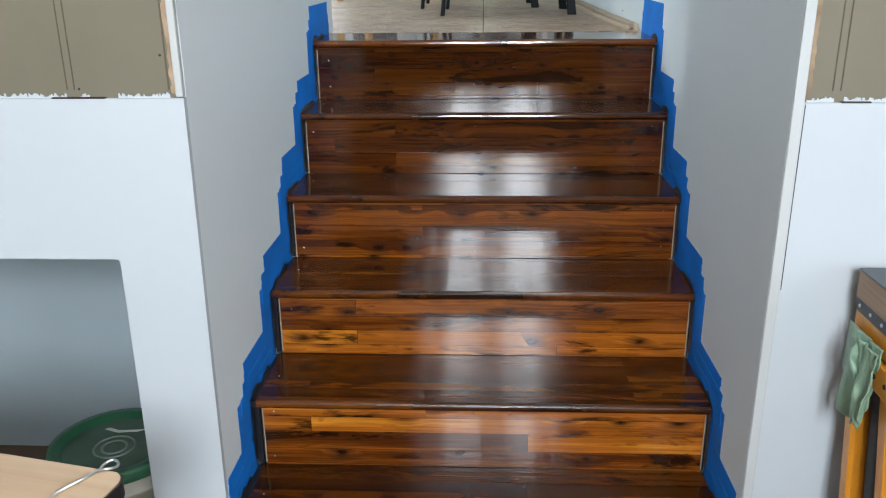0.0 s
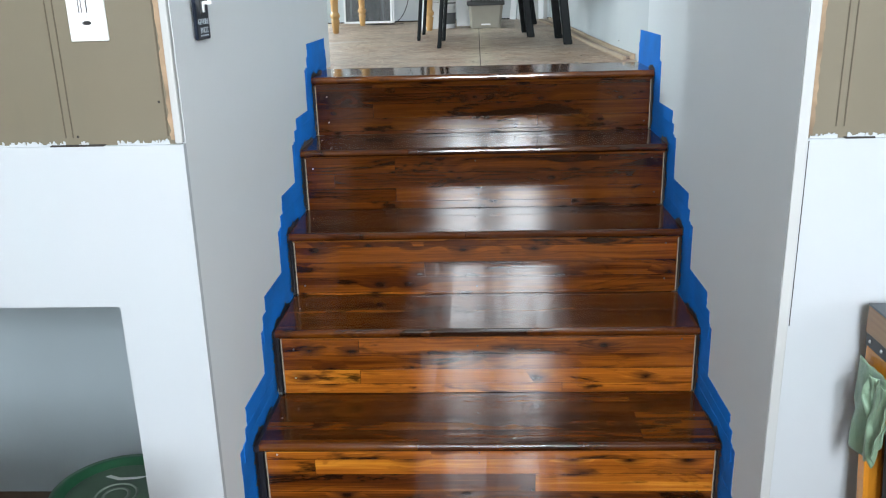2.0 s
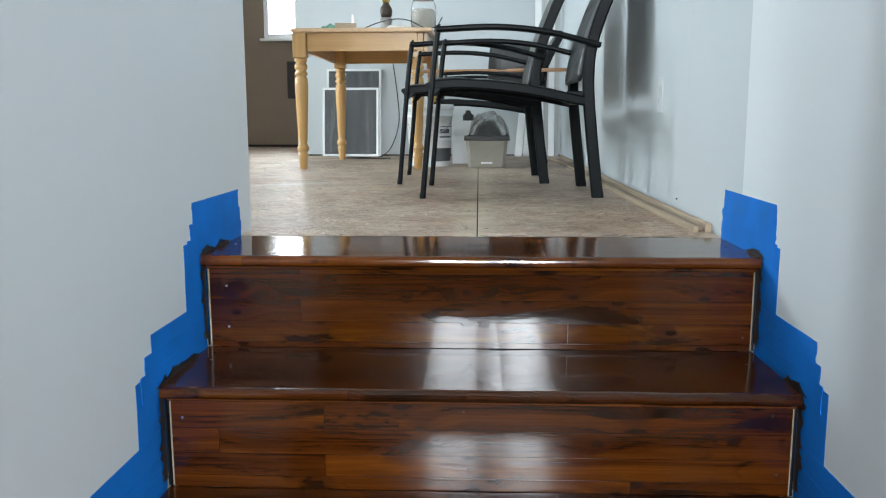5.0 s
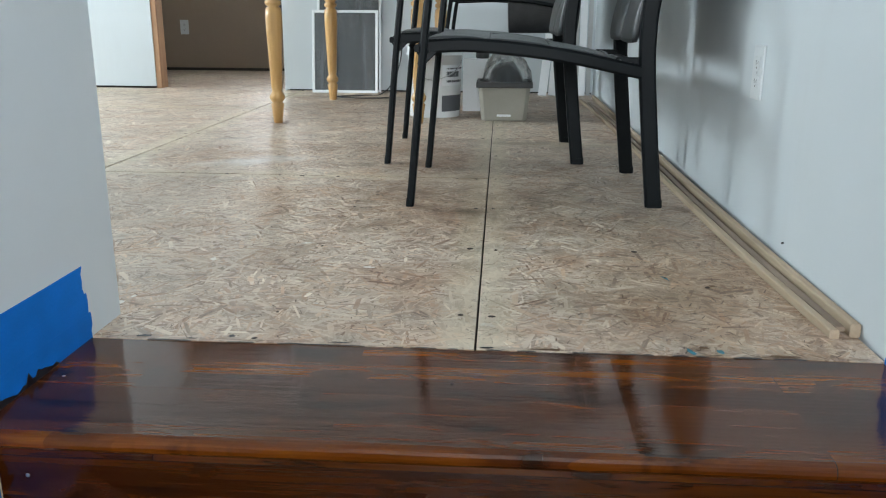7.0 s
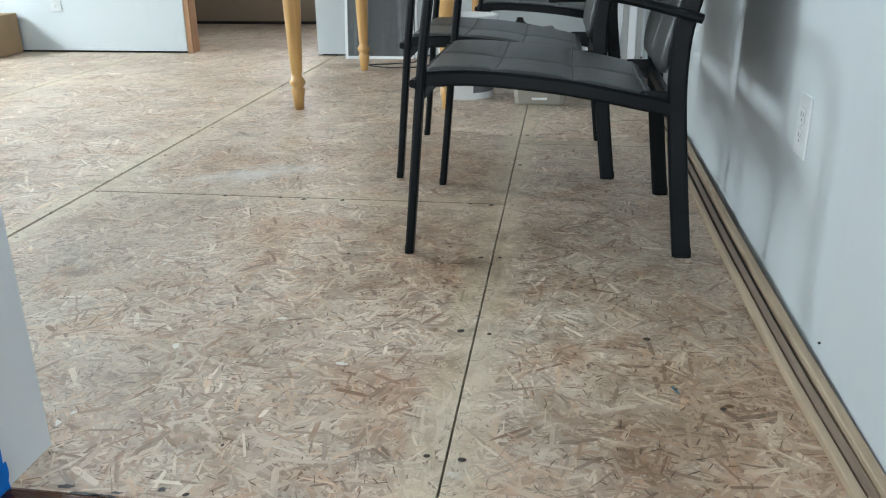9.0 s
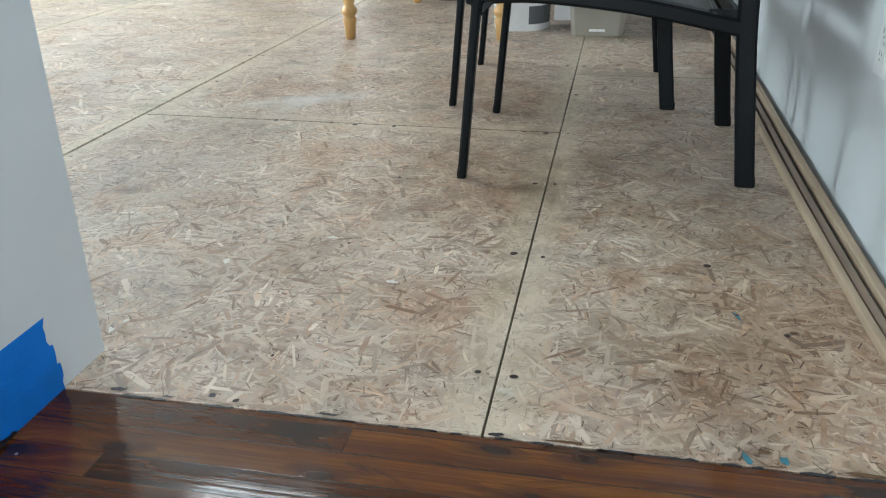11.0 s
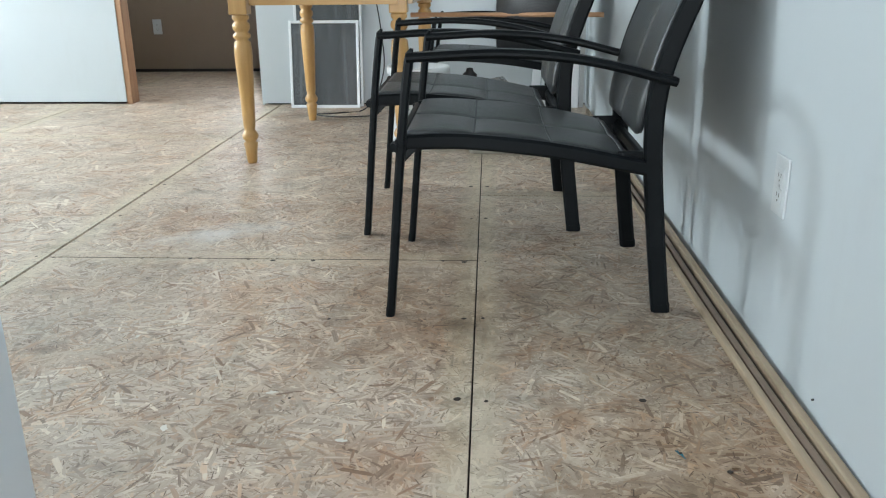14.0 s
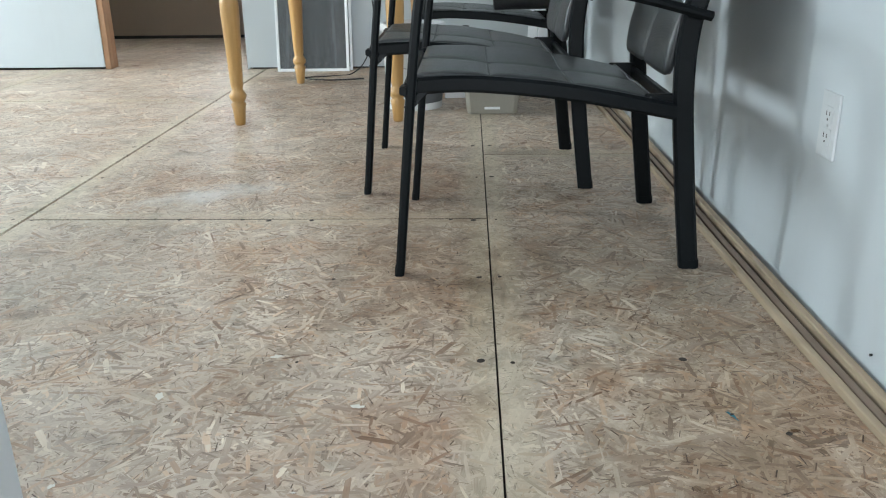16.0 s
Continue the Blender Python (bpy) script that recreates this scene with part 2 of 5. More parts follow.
def osb_board(name):
    """Oriented strand board: flakes at all angles, sanded paler beside the seams, with dirt."""
    n = Nodes(name)
    pos = n.add("ShaderNodeTexCoord").outputs["Object"]
    wv = n.add("ShaderNodeTexNoise", {"Vector": pos, "Scale": 9.0, "Detail": 3.0}).outputs["Color"]
    warp = n.add("ShaderNodeVectorMath", {0: pos, 1: n.add("ShaderNodeVectorMath", {0: wv, 1: (0.030, 0.030, 0.0)}, operation="MULTIPLY").outputs[0]}, operation="ADD").outputs[0]
    tones, lines, edges, slips = [], [], [], []
    for k, (ang, sx, sy) in enumerate(((0.35, 12, 54), (1.15, 17, 76), (1.95, 11, 52), (2.75, 16, 70))):
        src = n.coord((1, 1, 0), (0, 0, ang), (3.1 * k, 1.7 * k, 0), src=warp)
        cell = n.coord((sx, sy, 0), src=src)
        vo = n.add("ShaderNodeTexVoronoi", {"Vector": cell, "Scale": 1.0}, voronoi_dimensions="2D")
        sc = n.add("ShaderNodeSeparateColor", {0: vo.outputs["Color"]})
        ed = n.add("ShaderNodeTexVoronoi", {"Vector": cell, "Scale": 1.0}, feature="DISTANCE_TO_EDGE", voronoi_dimensions="2D").outputs["Distance"]
        gr = n.noise(n.coord((16, 330, 0), src=src), 1.0, 4, 0.7)
        tones.append(sc.outputs[0])
        lines.append(gr)
        edges.append(n.math("MULTIPLY", n.step(ed, 0.10, 0.0), n.math("GREATER_THAN", sc.outputs[1], 0.72)))
        slips.append(n.math("MULTIPLY", n.math("GREATER_THAN", sc.outputs[2], 0.86), n.step(ed, 0.05, 0.16)))
    picks = [n.step(n.noise(n.coord(loc=(4 * k, 9 * k, 2 * k)), 24, 3, 0.6, 1.6), 0.50, 0.515) for k in range(2)]

    def choose(a):
        m1 = n.add("ShaderNodeMix", {0: picks[0], 2: a[0], 3: a[1]}).outputs[0]
        m2 = n.add("ShaderNodeMix", {0: picks[0], 2: a[3], 3: a[2]}).outputs[0]
        return n.add("ShaderNodeMix", {0: picks[1], 2: m1, 3: m2}).outputs[0]
    tone, line, edge, slip = choose(tones), choose(lines), choose(edges), choose(slips)
    lev = n.math("ADD", n.math("MULTIPLY", tone, 0.42), n.math("MULTIPLY_ADD", line, 1.20, -0.29))
    c = n.ramp(lev, [(0.18, (0.29, 0.212, 0.158)), (0.40, (0.50, 0.398, 0.312)), (0.62, (0.64, 0.535, 0.435)), (0.88, (0.82, 0.72, 0.60))])
    c = osb_wear_patches(n, c, line, pos)
    c = n.mix(n.math("MULTIPLY", slip, 0.55), c, n.mix(line, (0.52, 0.42, 0.30), (0.70, 0.60, 0.46)))
    fleck = n.noise(n.coord((60, 60, 0), loc=(0.3, 0.7, 0)), 1.0, 3, 0.7, 1.0)
    c = n.mix(n.math("MULTIPLY", n.step(fleck, 0.63, 0.73), 0.65), c, (0.13, 0.085, 0.055))
    c = n.mix(n.math("MULTIPLY", edge, 0.78), c, (0.110, 0.070, 0.044))
    n.bump(n.math("ADD", n.math("MULTIPLY", line, 0.7), n.math("SUBTRACT", n.math("MULTIPLY", tone, 0.7), edge)), 0.5, 0.003)
    return n.set(Base_Color=c, Roughness=n.math("MULTIPLY_ADD", line, 0.2, 0.34))


def lumber(name, light, dark, along=1, rough=0.5, coat=0.0, freq=70.0):
    """Plain sawn or lacquered wood with grain along one axis."""
    n = Nodes(name)
    s = [freq, freq, freq]
    s[along] = freq * 0.03
    g = n.noise(n.coord(tuple(s)), 1.0, 5, 0.6, 0.3)
    big = n.noise(n.coord(), 3.0, 3)
    rnd = n.add("ShaderNodeObjectInfo").outputs["Random"]
    lev = n.math("ADD", n.math("MULTIPLY", g, 0.8), n.math("MULTIPLY_ADD", rnd, 0.12, n.math("MULTIPLY", big, 0.2)))
    c = n.ramp(lev, [(0.3, dark), (0.75, light)])
    n.bump(g, 0.12, 0.002)
    return n.set(Base_Color=c, Roughness=rough, Coat_Weight=coat, Coat_Roughness=0.12)


def clear(name, tint=(1, 1, 1), rough=0.03, alpha=1.0):
    n = Nodes(name)
    return n.set(Base_Color=tint, Roughness=n.math("MULTIPLY_ADD", n.noise(n.coord(), 30), 0.04, rough), Transmission_Weight=1.0, IOR=1.3, Alpha=alpha)


def mesh_screen(name):
    """Grey insect mesh: a fine weave that is partly seen through."""
    n = Nodes(name)
    v = n.coord((900, 900, 900))
    weave = n.add("ShaderNodeTexChecker", {"Vector": v, "Scale": 1.0}).outputs["Fac"]
    ripple = n.noise(n.coord((26, 1, 2)), 1.0, 3)
    a = n.math("MULTIPLY_ADD", weave, 0.25, n.math("MULTIPLY_ADD", ripple, 0.45, 0.42))
    return n.set(Base_Color=n.mix(ripple, (0.06, 0.065, 0.07), (0.16, 0.17, 0.175)), Roughness=0.55, Metallic=0.3, Alpha=a)


def fabric(name, light, dark):
    n = Nodes(name)
    w1 = n.add("ShaderNodeTexWave", {"Vector": n.coord(), "Scale": 190.0, "Distortion": 1.5, "Detail": 1.0}, bands_direction="X").outputs["Fac"]
    w2 = n.add("ShaderNodeTexWave", {"Vector": n.coord(), "Scale": 190.0, "Distortion": 1.5, "Detail": 1.0}, bands_direction="Y").outputs["Fac"]
    weave = n.math("MULTIPLY", w1, w2)
    # pale dust, which on the chair slings also paints in their sheen
    dust_sheen = n.noise(n.coord(), 6, 5, 0.65)
    c = n.mix(n.math("ADD", n.math("MULTIPLY", weave, 0.4), n.math("MULTIPLY", n.step(dust_sheen, 0.4, 0.7), 0.6)), dark, light)
    n.bump(weave, 0.25, 0.001)
    return n.set(Base_Color=c, Roughness=0.36, Specular_IOR_Level=0.5)


M_TREAD = stair_wood("varnished_tread_wood", 1)
M_RISER = stair_wood("varnished_riser_wood", 2)
M_OSB = osb_board("strand_board")
M_TEAL = plain("teal_paint_spot", (0.03, 0.17, 0.22), 0.6, var=0.4, scale=60)
M_OCHRE = plain("amber_stain_spot", (0.13, 0.065, 0.022), 0.6, var=0.5, scale=60)
M_FLAKE = strand_flakes("strand_flakes")
M_GREY = wall_paint("grey_wall_paint", (0.68, 0.715, 0.733), (0.59, 0.63, 0.65), 0.14)
M_WHITE = wall_paint("white_wall_paint", (0.525, 0.57, 0.592), (0.44, 0.46, 0.46), 0.20)
M_PANEL = wall_paint("white_panel_paint", (0.465, 0.495, 0.525), (0.43, 0.55, 0.58), 0.12)
M_TRIM = wall_paint("corner_bead_white", (0.46, 0.475, 0.475), (0.40, 0.37, 0.32), 0.35)
M_BEIGE = wall_paint("beige_panelling", (0.155, 0.132, 0.091), (0.11, 0.106, 0.075), 0.35)
# brown that carries the shade of the panelling grooves
M_GROOVE = plain("brown_groove_shade", (0.100, 0.080, 0.052), 0.8, var=0.3, scale=30)
M_TORN = plain("torn_board_edge", (0.36, 0.25, 0.16), 0.85, var=0.5, scale=60, bump=0.6)
M_BROWN = wall_paint("brown_wall_paint", (0.27, 0.205, 0.15), (0.22, 0.165, 0.12), 0.25)
M_RECESS = wall_paint("blue_grey_paint", (0.32, 0.38, 0.41), (0.24, 0.28, 0.30), 0.25)
# unseen closing walls, kept dark so the varnish mirrors less grey
M_UNSEEN = wall_paint("dark_unseen_wall", (0.105, 0.078, 0.052), (0.07, 0.05, 0.035), 0.3)
M_CEIL = wall_paint("ceiling_white", (0.78, 0.78, 0.77), (0.7, 0.7, 0.69), 0.08)
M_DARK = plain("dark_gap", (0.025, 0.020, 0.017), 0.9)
M_SCREW = plain("screw_hole", (0.055, 0.043, 0.035), 0.6, 0.4)
M_TAPE = plain("blue_masking_tape", (0.003, 0.170, 0.60), 0.75, var=0.22, scale=26, bump=0.25, spec=0.2)
M_STAINED = plain("stain_smear", (0.012, 0.011, 0.014), 0.35, var=0.4, scale=60)
M_FILL = plain("pale_filler", (0.30, 0.25, 0.18), 0.7, var=0.35, scale=60)
M_METAL = plain("charcoal_powder_coat", (0.0055, 0.007, 0.008), 0.40, 0.0, var=0.25, scale=20, bump=0.12, spec=0.09)
M_SLING = fabric("charcoal_sling_fabric", (0.060, 0.066, 0.070), (0.012, 0.014, 0.015))
# seams lightened: the sheen along them is put into the colour
M_SEAM = plain("sling_seam", (0.10, 0.105, 0.11), 0.8, var=0.3, scale=70)
M_PINE = lumber("honey_lacquered_pine", (0.58, 0.345, 0.125), (0.44, 0.235, 0.075), 2, 0.32, 0.35, 55)
M_PINE_X = lumber("honey_lacquered_apron", (0.58, 0.345, 0.125), (0.44, 0.235, 0.075), 0, 0.32, 0.35, 55)
M_TOP = lumber("pale_table_top", (0.62, 0.42, 0.25), (0.47, 0.29, 0.15), 1, 0.35, 0.2, 50)
M_BOARD = lumber("raw_trim_board", (0.42, 0.325, 0.225), (0.29, 0.215, 0.145), 1, 0.6, 0, 60)
M_BOARD_D = lumber("brown_trim_board", (0.27, 0.20, 0.145), (0.17, 0.12, 0.085), 1, 0.55, 0, 60)
M_STUD = lumber("raw_stud", (0.46, 0.27, 0.15), (0.30, 0.16, 0.09), 2, 0.7, 0, 60)
M_OAK = lumber("oak_laminate", (0.60, 0.42, 0.27), (0.42, 0.27, 0.155), 0, 0.35, 0.2, 34)
M_ORANGE = lumber("orange_varnished_beech", (0.68, 0.27, 0.020), (0.46, 0.155, 0.010), 2, 0.35, 0.3, 50)
M_BENCH = lumber("brown_bench_apron", (0.36, 0.20, 0.085), (0.20, 0.10, 0.045), 1, 0.4, 0.2, 50)
M_DOWEL = lumber("pinkish_dowel", (0.55, 0.31, 0.17), (0.42, 0.22, 0.11), 0, 0.5, 0, 60)
M_BLACK = plain("black_plastic", (0.014, 0.014, 0.015), 0.4, var=0.3)
M_STEEL = plain("bare_steel", (0.55, 0.56, 0.57), 0.3, 1.0, var=0.2, scale=50)
M_PLATE = plain("white_plastic", (0.80, 0.81, 0.82), 0.35, var=0.05)
M_GREENLID = plain("green_plastic_lid", (0.020, 0.105, 0.050), 0.38, var=0.35, scale=22)
M_LIDTOP = plain("frosted_green_lid", (0.075, 0.135, 0.095), 0.45, var=0.4, scale=30)
M_LIDRING = plain("pale_green_emboss", (0.20, 0.25, 0.22), 0.5, var=0.4, scale=60)
M_OUTLET = plain("outlet_plastic", (0.58, 0.605, 0.615), 0.4, var=0.06)
M_PAIL = plain("white_pail_plastic", (0.74, 0.76, 0.77), 0.4, var=0.10)
M_RED = plain("dark_red_label", (0.085, 0.018, 0.022), 0.6)
M_GREYLAB = plain("grey_label", (0.10, 0.105, 0.115), 0.55, var=0.2)
M_CLOTH = fabric("sage_green_cloth", (0.30, 0.42, 0.30), (0.20, 0.31, 0.215))
M_CLOTH2 = fabric("teal_green_cloth", (0.11, 0.30, 0.21), (0.05, 0.17, 0.115))
M_NAVY = plain("navy_enamel", (0.006, 0.010, 0.021), 0.30, 0.0, var=0.3, spec=0.3)
M_LETTER = plain("pale_enamel", (0.40, 0.45, 0.50), 0.4)
M_SILVER = plain("white_enamel", (0.82, 0.84, 0.86), 0.4)
M_ALU = plain("white_aluminium_frame", (0.74, 0.76, 0.77), 0.4, 0.2, var=0.08)
M_MESH = mesh_screen("insect_mesh")
M_BIN = plain("frosted_bin_plastic", (0.30, 0.28, 0.235), 0.35, var=0.15)
M_GLASS = clear("clear_glass")
M_BAG = clear("clear_bag", (0.95, 0.95, 0.95), 0.12, 0.35)
M_BRASS = plain("aged_brass", (0.46, 0.34, 0.10), 0.3, 0.9, var=0.3)
M_CERAMIC = plain("grey_ceramic", (0.28, 0.26, 0.24), 0.35, var=0.5, scale=40)
M_BROWNC = plain("dark_brown_metal", (0.045, 0.03, 0.022), 0.4, 0.3)
M_PAPER = plain("paper", (0.70, 0.68, 0.62), 0.8, var=0.1)
M_CARD = plain("cardboard", (0.34, 0.235, 0.135), 0.85, var=0.15)
M_DARKGREY = fabric("dark_grey_cloth", (0.075, 0.078, 0.08), (0.03, 0.031, 0.033))
M_FLOORLOW = lumber("lower_floor_wood", (0.13, 0.08, 0.045), (0.07, 0.04, 0.022), 0, 0.5, 0.0, 40)
M_BENCHTOP = plain("dark_grey_bench_top", (0.075, 0.085, 0.095), 0.45, var=0.2)


def bright_sky(name, strength):
    n = Nodes(name)
    return n.set(Base_Color=(0.0, 0.0, 0.0), Emission_Color=(0.90, 0.96, 1.0), Emission_Strength=strength)


M_SKYGLOW = bright_sky("white_sky", 28.0)

# ---- mesh helpers ----


def thing(name, at, label, category, group="", rz=0.0):
    ob = new(name)
    ob.empty_display_size = 0.1
    ob.matrix_basis = pose(*at, 0, 0, rz)
    return tagged(ob, label, category, group)


def finish(name, bm, material, smooth=False):
    bmesh.ops.recalc_face_normals(bm, faces=bm.faces)
    me = bpy.data.meshes.new(name)
    bm.to_mesh(me)
    bm.free()
    me.materials.append(material)
    if smooth:
        for p in me.polygons:
            p.use_smooth = True
    return me


def part(name, bm, material, parent, label="", smooth=False):
    ob = new(name, finish(name, bm, material, smooth))
    ob.parent = parent
    return tagged(ob, label)


def structure(name, bm, material, label, category, smooth=False):
    return tagged(new(name, finish(name, bm, material, smooth)), label, category, kind="structure")


def box(x0, x1, y0, y1, z0, z1, bevel=0.0, seg=2, bm=None):
    out = bm or bmesh.new()
    r = bmesh.ops.create_cube(out, size=1)
    for v in r["verts"]:
        v.co = Vector((x0 + (v.co.x + 0.5) * (x1 - x0), y0 + (v.co.y + 0.5) * (y1 - y0), z0 + (v.co.z + 0.5) * (z1 - z0)))
    if bevel:
        vs = set(r["verts"])
        bmesh.ops.bevel(out, geom=[e for e in out.edges if e.verts[0] in vs], offset=bevel, segments=seg, affect="EDGES", profile=0.5)
    return out


def lathe(profile, n=24, at=(0, 0, 0), bm=None, ends=True):
    """Turns (radius, height) pairs round the z axis."""
    out = bm or bmesh.new()
    rings = []
    for r, z in profile:
        rings.append([out.verts.new((at[0] + max(r, 1e-4) * math.cos(2 * math.pi * i / n), at[1] + max(r, 1e-4) * math.sin(2 * math.pi * i / n), at[2] + z)) for i in range(n)])
    for a, b in zip(rings, rings[1:]):
        for i in range(n):
            out.faces.new((a[i], a[(i + 1) % n], b[(i + 1) % n], b[i]))
    if ends:
        out.faces.new(rings[0])
        out.faces.new(rings[-1])
    return out


def spline(pts, steps=6):
    """Points on a smooth line through the given ones."""
    p = [Vector(q) for q in pts]
    p = [2 * p[0] - p[1]] + p + [2 * p[-1] - p[-2]]
    out = []
    for i in range(1, len(p) - 2):
        for s in range(steps):
            t = s / steps
            out.append(0.5 * (2 * p[i] + (p[i + 1] - p[i - 1]) * t + (2 * p[i - 1] - 5 * p[i] + 4 * p[i + 1] - p[i + 2]) * t * t + (3 * p[i] - p[i - 1] - 3 * p[i + 1] + p[i + 2]) * t ** 3))
    return out + [p[-2]]


def bar(pts, w, h, side=(0, 1, 0), bm=None, round_=0.25):
    """A bar of w (along side) by h along a line of points, with clipped corners."""
    out = bm or bmesh.new()
    pts = [Vector(p) for p in pts]
    rings = []
    for i, p in enumerate(pts):
        t = (pts[min(i + 1, len(pts) - 1)] - pts[max(i - 1, 0)]).normalized()
        s = Vector(side)
        s = (s - t * s.dot(t)).normalized()
        u = t.cross(s)
        c = min(w, h) * round_
        prof = [(w / 2, h / 2 - c), (w / 2 - c, h / 2), (-w / 2 + c, h / 2), (-w / 2, h / 2 - c), (-w / 2, -h / 2 + c), (-w / 2 + c, -h / 2), (w / 2 - c, -h / 2), (w / 2, -h / 2 + c)]
        rings.append([out.verts.new(p + s * a + u * b) for a, b in prof])
    for a, b in zip(rings, rings[1:]):
        for i in range(8):
            out.faces.new((a[i], a[(i + 1) % 8], b[(i + 1) % 8], b[i]))
    out.faces.new(rings[0])
    out.faces.new(rings[-1])
    return out


def rod(pts, r, n=8, bm=None):
    out = bm or bmesh.new()
    pts = [Vector(p) for p in pts]
    rings = []
    for i, p in enumerate(pts):
        t = (pts[min(i + 1, len(pts) - 1)] - pts[max(i - 1, 0)]).normalized()
        s = t.cross(Vector((0.31, 0.2, 0.93)) if abs(t.z) < 0.9 else Vector((0, 1, 0.1))).normalized()
        u = t.cross(s)
        rings.append([out.verts.new(p + (s * math.cos(2 * math.pi * k / n) + u * math.sin(2 * math.pi * k / n)) * r) for k in range(n)])
    for a, b in zip(rings, rings[1:]):
        for i in range(n):
            out.faces.new((a[i], a[(i + 1) % n], b[(i + 1) % n], b[i]))
    out.faces.new(rings[0])
    out.faces.new(rings[-1])
    return out


def sheet(fn, nu, nv, thick=0.0):
    """A surface fn(u, v) of points, u and v from 0 to 1, given a thickness."""
    out = bmesh.new()
    g = [[out.verts.new(fn(i / nu, j / nv)) for j in range(nv + 1)] for i in range(nu + 1)]
    for i in range(nu):
        for j in range(nv):
            out.faces.new((g[i][j], g[i + 1][j], g[i + 1][j + 1], g[i][j + 1]))
    if thick:
        bmesh.ops.recalc_face_normals(out, faces=out.faces)
        bmesh.ops.solidify(out, geom=list(out.faces), thickness=thick)
    return out


def outline(poly, axis, at, depth):
    """A flat shape: poly in the two other axes, extruded by depth along the axis."""
    out = bmesh.new()

    def place(a, b, d):
        return {0: (at + d, a, b), 1: (a, at + d, b), 2: (a, b, at + d)}[axis]
    front = [out.verts.new(place(a, b, 0)) for a, b in poly]
    back = [out.verts.new(place(a, b, depth)) for a, b in poly]
    out.faces.new(front)
    out.faces.new(back)
    for i in range(len(poly)):
        j = (i + 1) % len(poly)
        out.faces.new((front[i], front[j], back[j], back[i]))
    return out

# ---- setting: walls, floors, ceilings ----
RISE, RUN = 0.205, 0.2565
LOW = -6 * RISE
XL, XR = -0.595, 0.592
TOP = 2.4

structure("lower_floor", box(-3.1, 3.1, -6.1, -0.4, LOW - 0.08, LOW, 0), M_FLOORLOW, "brown wooden floor of the lower room", "floor")
floor = structure("floor", box(-5.1, 0.75, 0.30, 6.3, -0.12, -0.016), M_DARK, "bare strand board subfloor of the upper room", "floor")
structure("wall_east", box(XR, XR + 0.12, -1.19, 4.45, -1.23, TOP), M_WHITE, "white primed drywall with a grey painted stair end", "wall")
# the stair part of the long wall is painted grey
structure("wall_stair_east", box(XR - 0.003, XR + 0.0, -1.297, 0.16, -1.23, TOP), M_GREY, "light grey painted wall beside the stairs", "wall")


def stair_lean(y, z):
    """How far the west stair wall stands out of true: the stairwell widens towards its lower end."""
    f = max(0.0, min(1.0, (0.2 - y) / 1.445))
    return 0.011 * (1 - f) - (0.004 + 0.007 * min(1.2, max(0.0, -z))) * f


bm = box(XL - 0.115, XL, -1.245, 0.20, -1.23, 0.0)
bmesh.ops.subdivide_edges(bm, edges=bm.edges, cuts=9, use_grid_fill=True)
box(XL - 0.115, XL, -1.245, 0.20, 0.0, TOP, bm=bm)
box(XL - 0.115, XL, 0.20, 0.40, -1.23, TOP, bm=bm)
for v in bm.verts:
    v.co.x += stair_lean(v.co.y, v.co.z)
structure("wall_stair_west", bm, M_GREY, "light grey painted wall beside the stairs", "wall")
structure("wall_upper_south", box(-5.0, XL - 0.10, 0.27, 0.395, -0.1, TOP), M_WHITE, "white painted wall", "wall")
structure("wall_upper_north", box(-1.31, XR, 4.395, 4.51, 0.010, TOP), M_WHITE, "white drywall with a gap above the floor", "wall")
structure("wall_upper_north_left", box(-5.0, -2.175, 4.44, 4.55, 0.014, TOP), M_WHITE, "white drywall with a gap above the floor", "wall")
structure("wall_upper_north_head", box(-2.175, -1.31, 4.44, 4.51, 2.08, TOP), M_WHITE, "white drywall over the doorway", "wall")
structure("wall_base_plate", box(-5.0, -2.19, 4.46, 4.53, -0.01, 0.014), M_DARK, "dark plate under the drywall", "wall")
structure("wall_base_plate_right", box(-1.30, XR, 4.415, 4.49, -0.01, 0.010), M_DARK, "dark plate under the drywall", "wall")
jamb = structure("door_1", box(-2.175, -2.140, 4.445, 4.55, 0.0, 2.08, 0.003), M_STUD, "raw wooden stud at the open doorway", "door")
structure("door_jamb_right", box(-1.325, -1.31, 4.400, 4.505, 0.0, 2.08, 0.002), M_WHITE, "painted edge of the open doorway", "door")


def wall_with_hole(name, lo, hi, hole, axis, at, thick, material, label):
    """A wall of four pieces round one opening; lo, hi and hole in the wall's own two axes."""
    bm = bmesh.new()
    (a0, b0), (a1, b1), (h0, k0, h1, k1) = lo, hi, hole
    for p0, p1, q0, q1 in ((a0, h0, b0, b1), (h1, a1, b0, b1), (h0, h1, b0, k0), (h0, h1, k1, b1)):
        if axis == "x":
            box(at, at + thick, p0, p1, q0, q1, bm=bm)
        else:
            box(p0, p1, at, at + thick, q0, q1, bm=bm)
    return structure(name, bm, material, label, "wall")


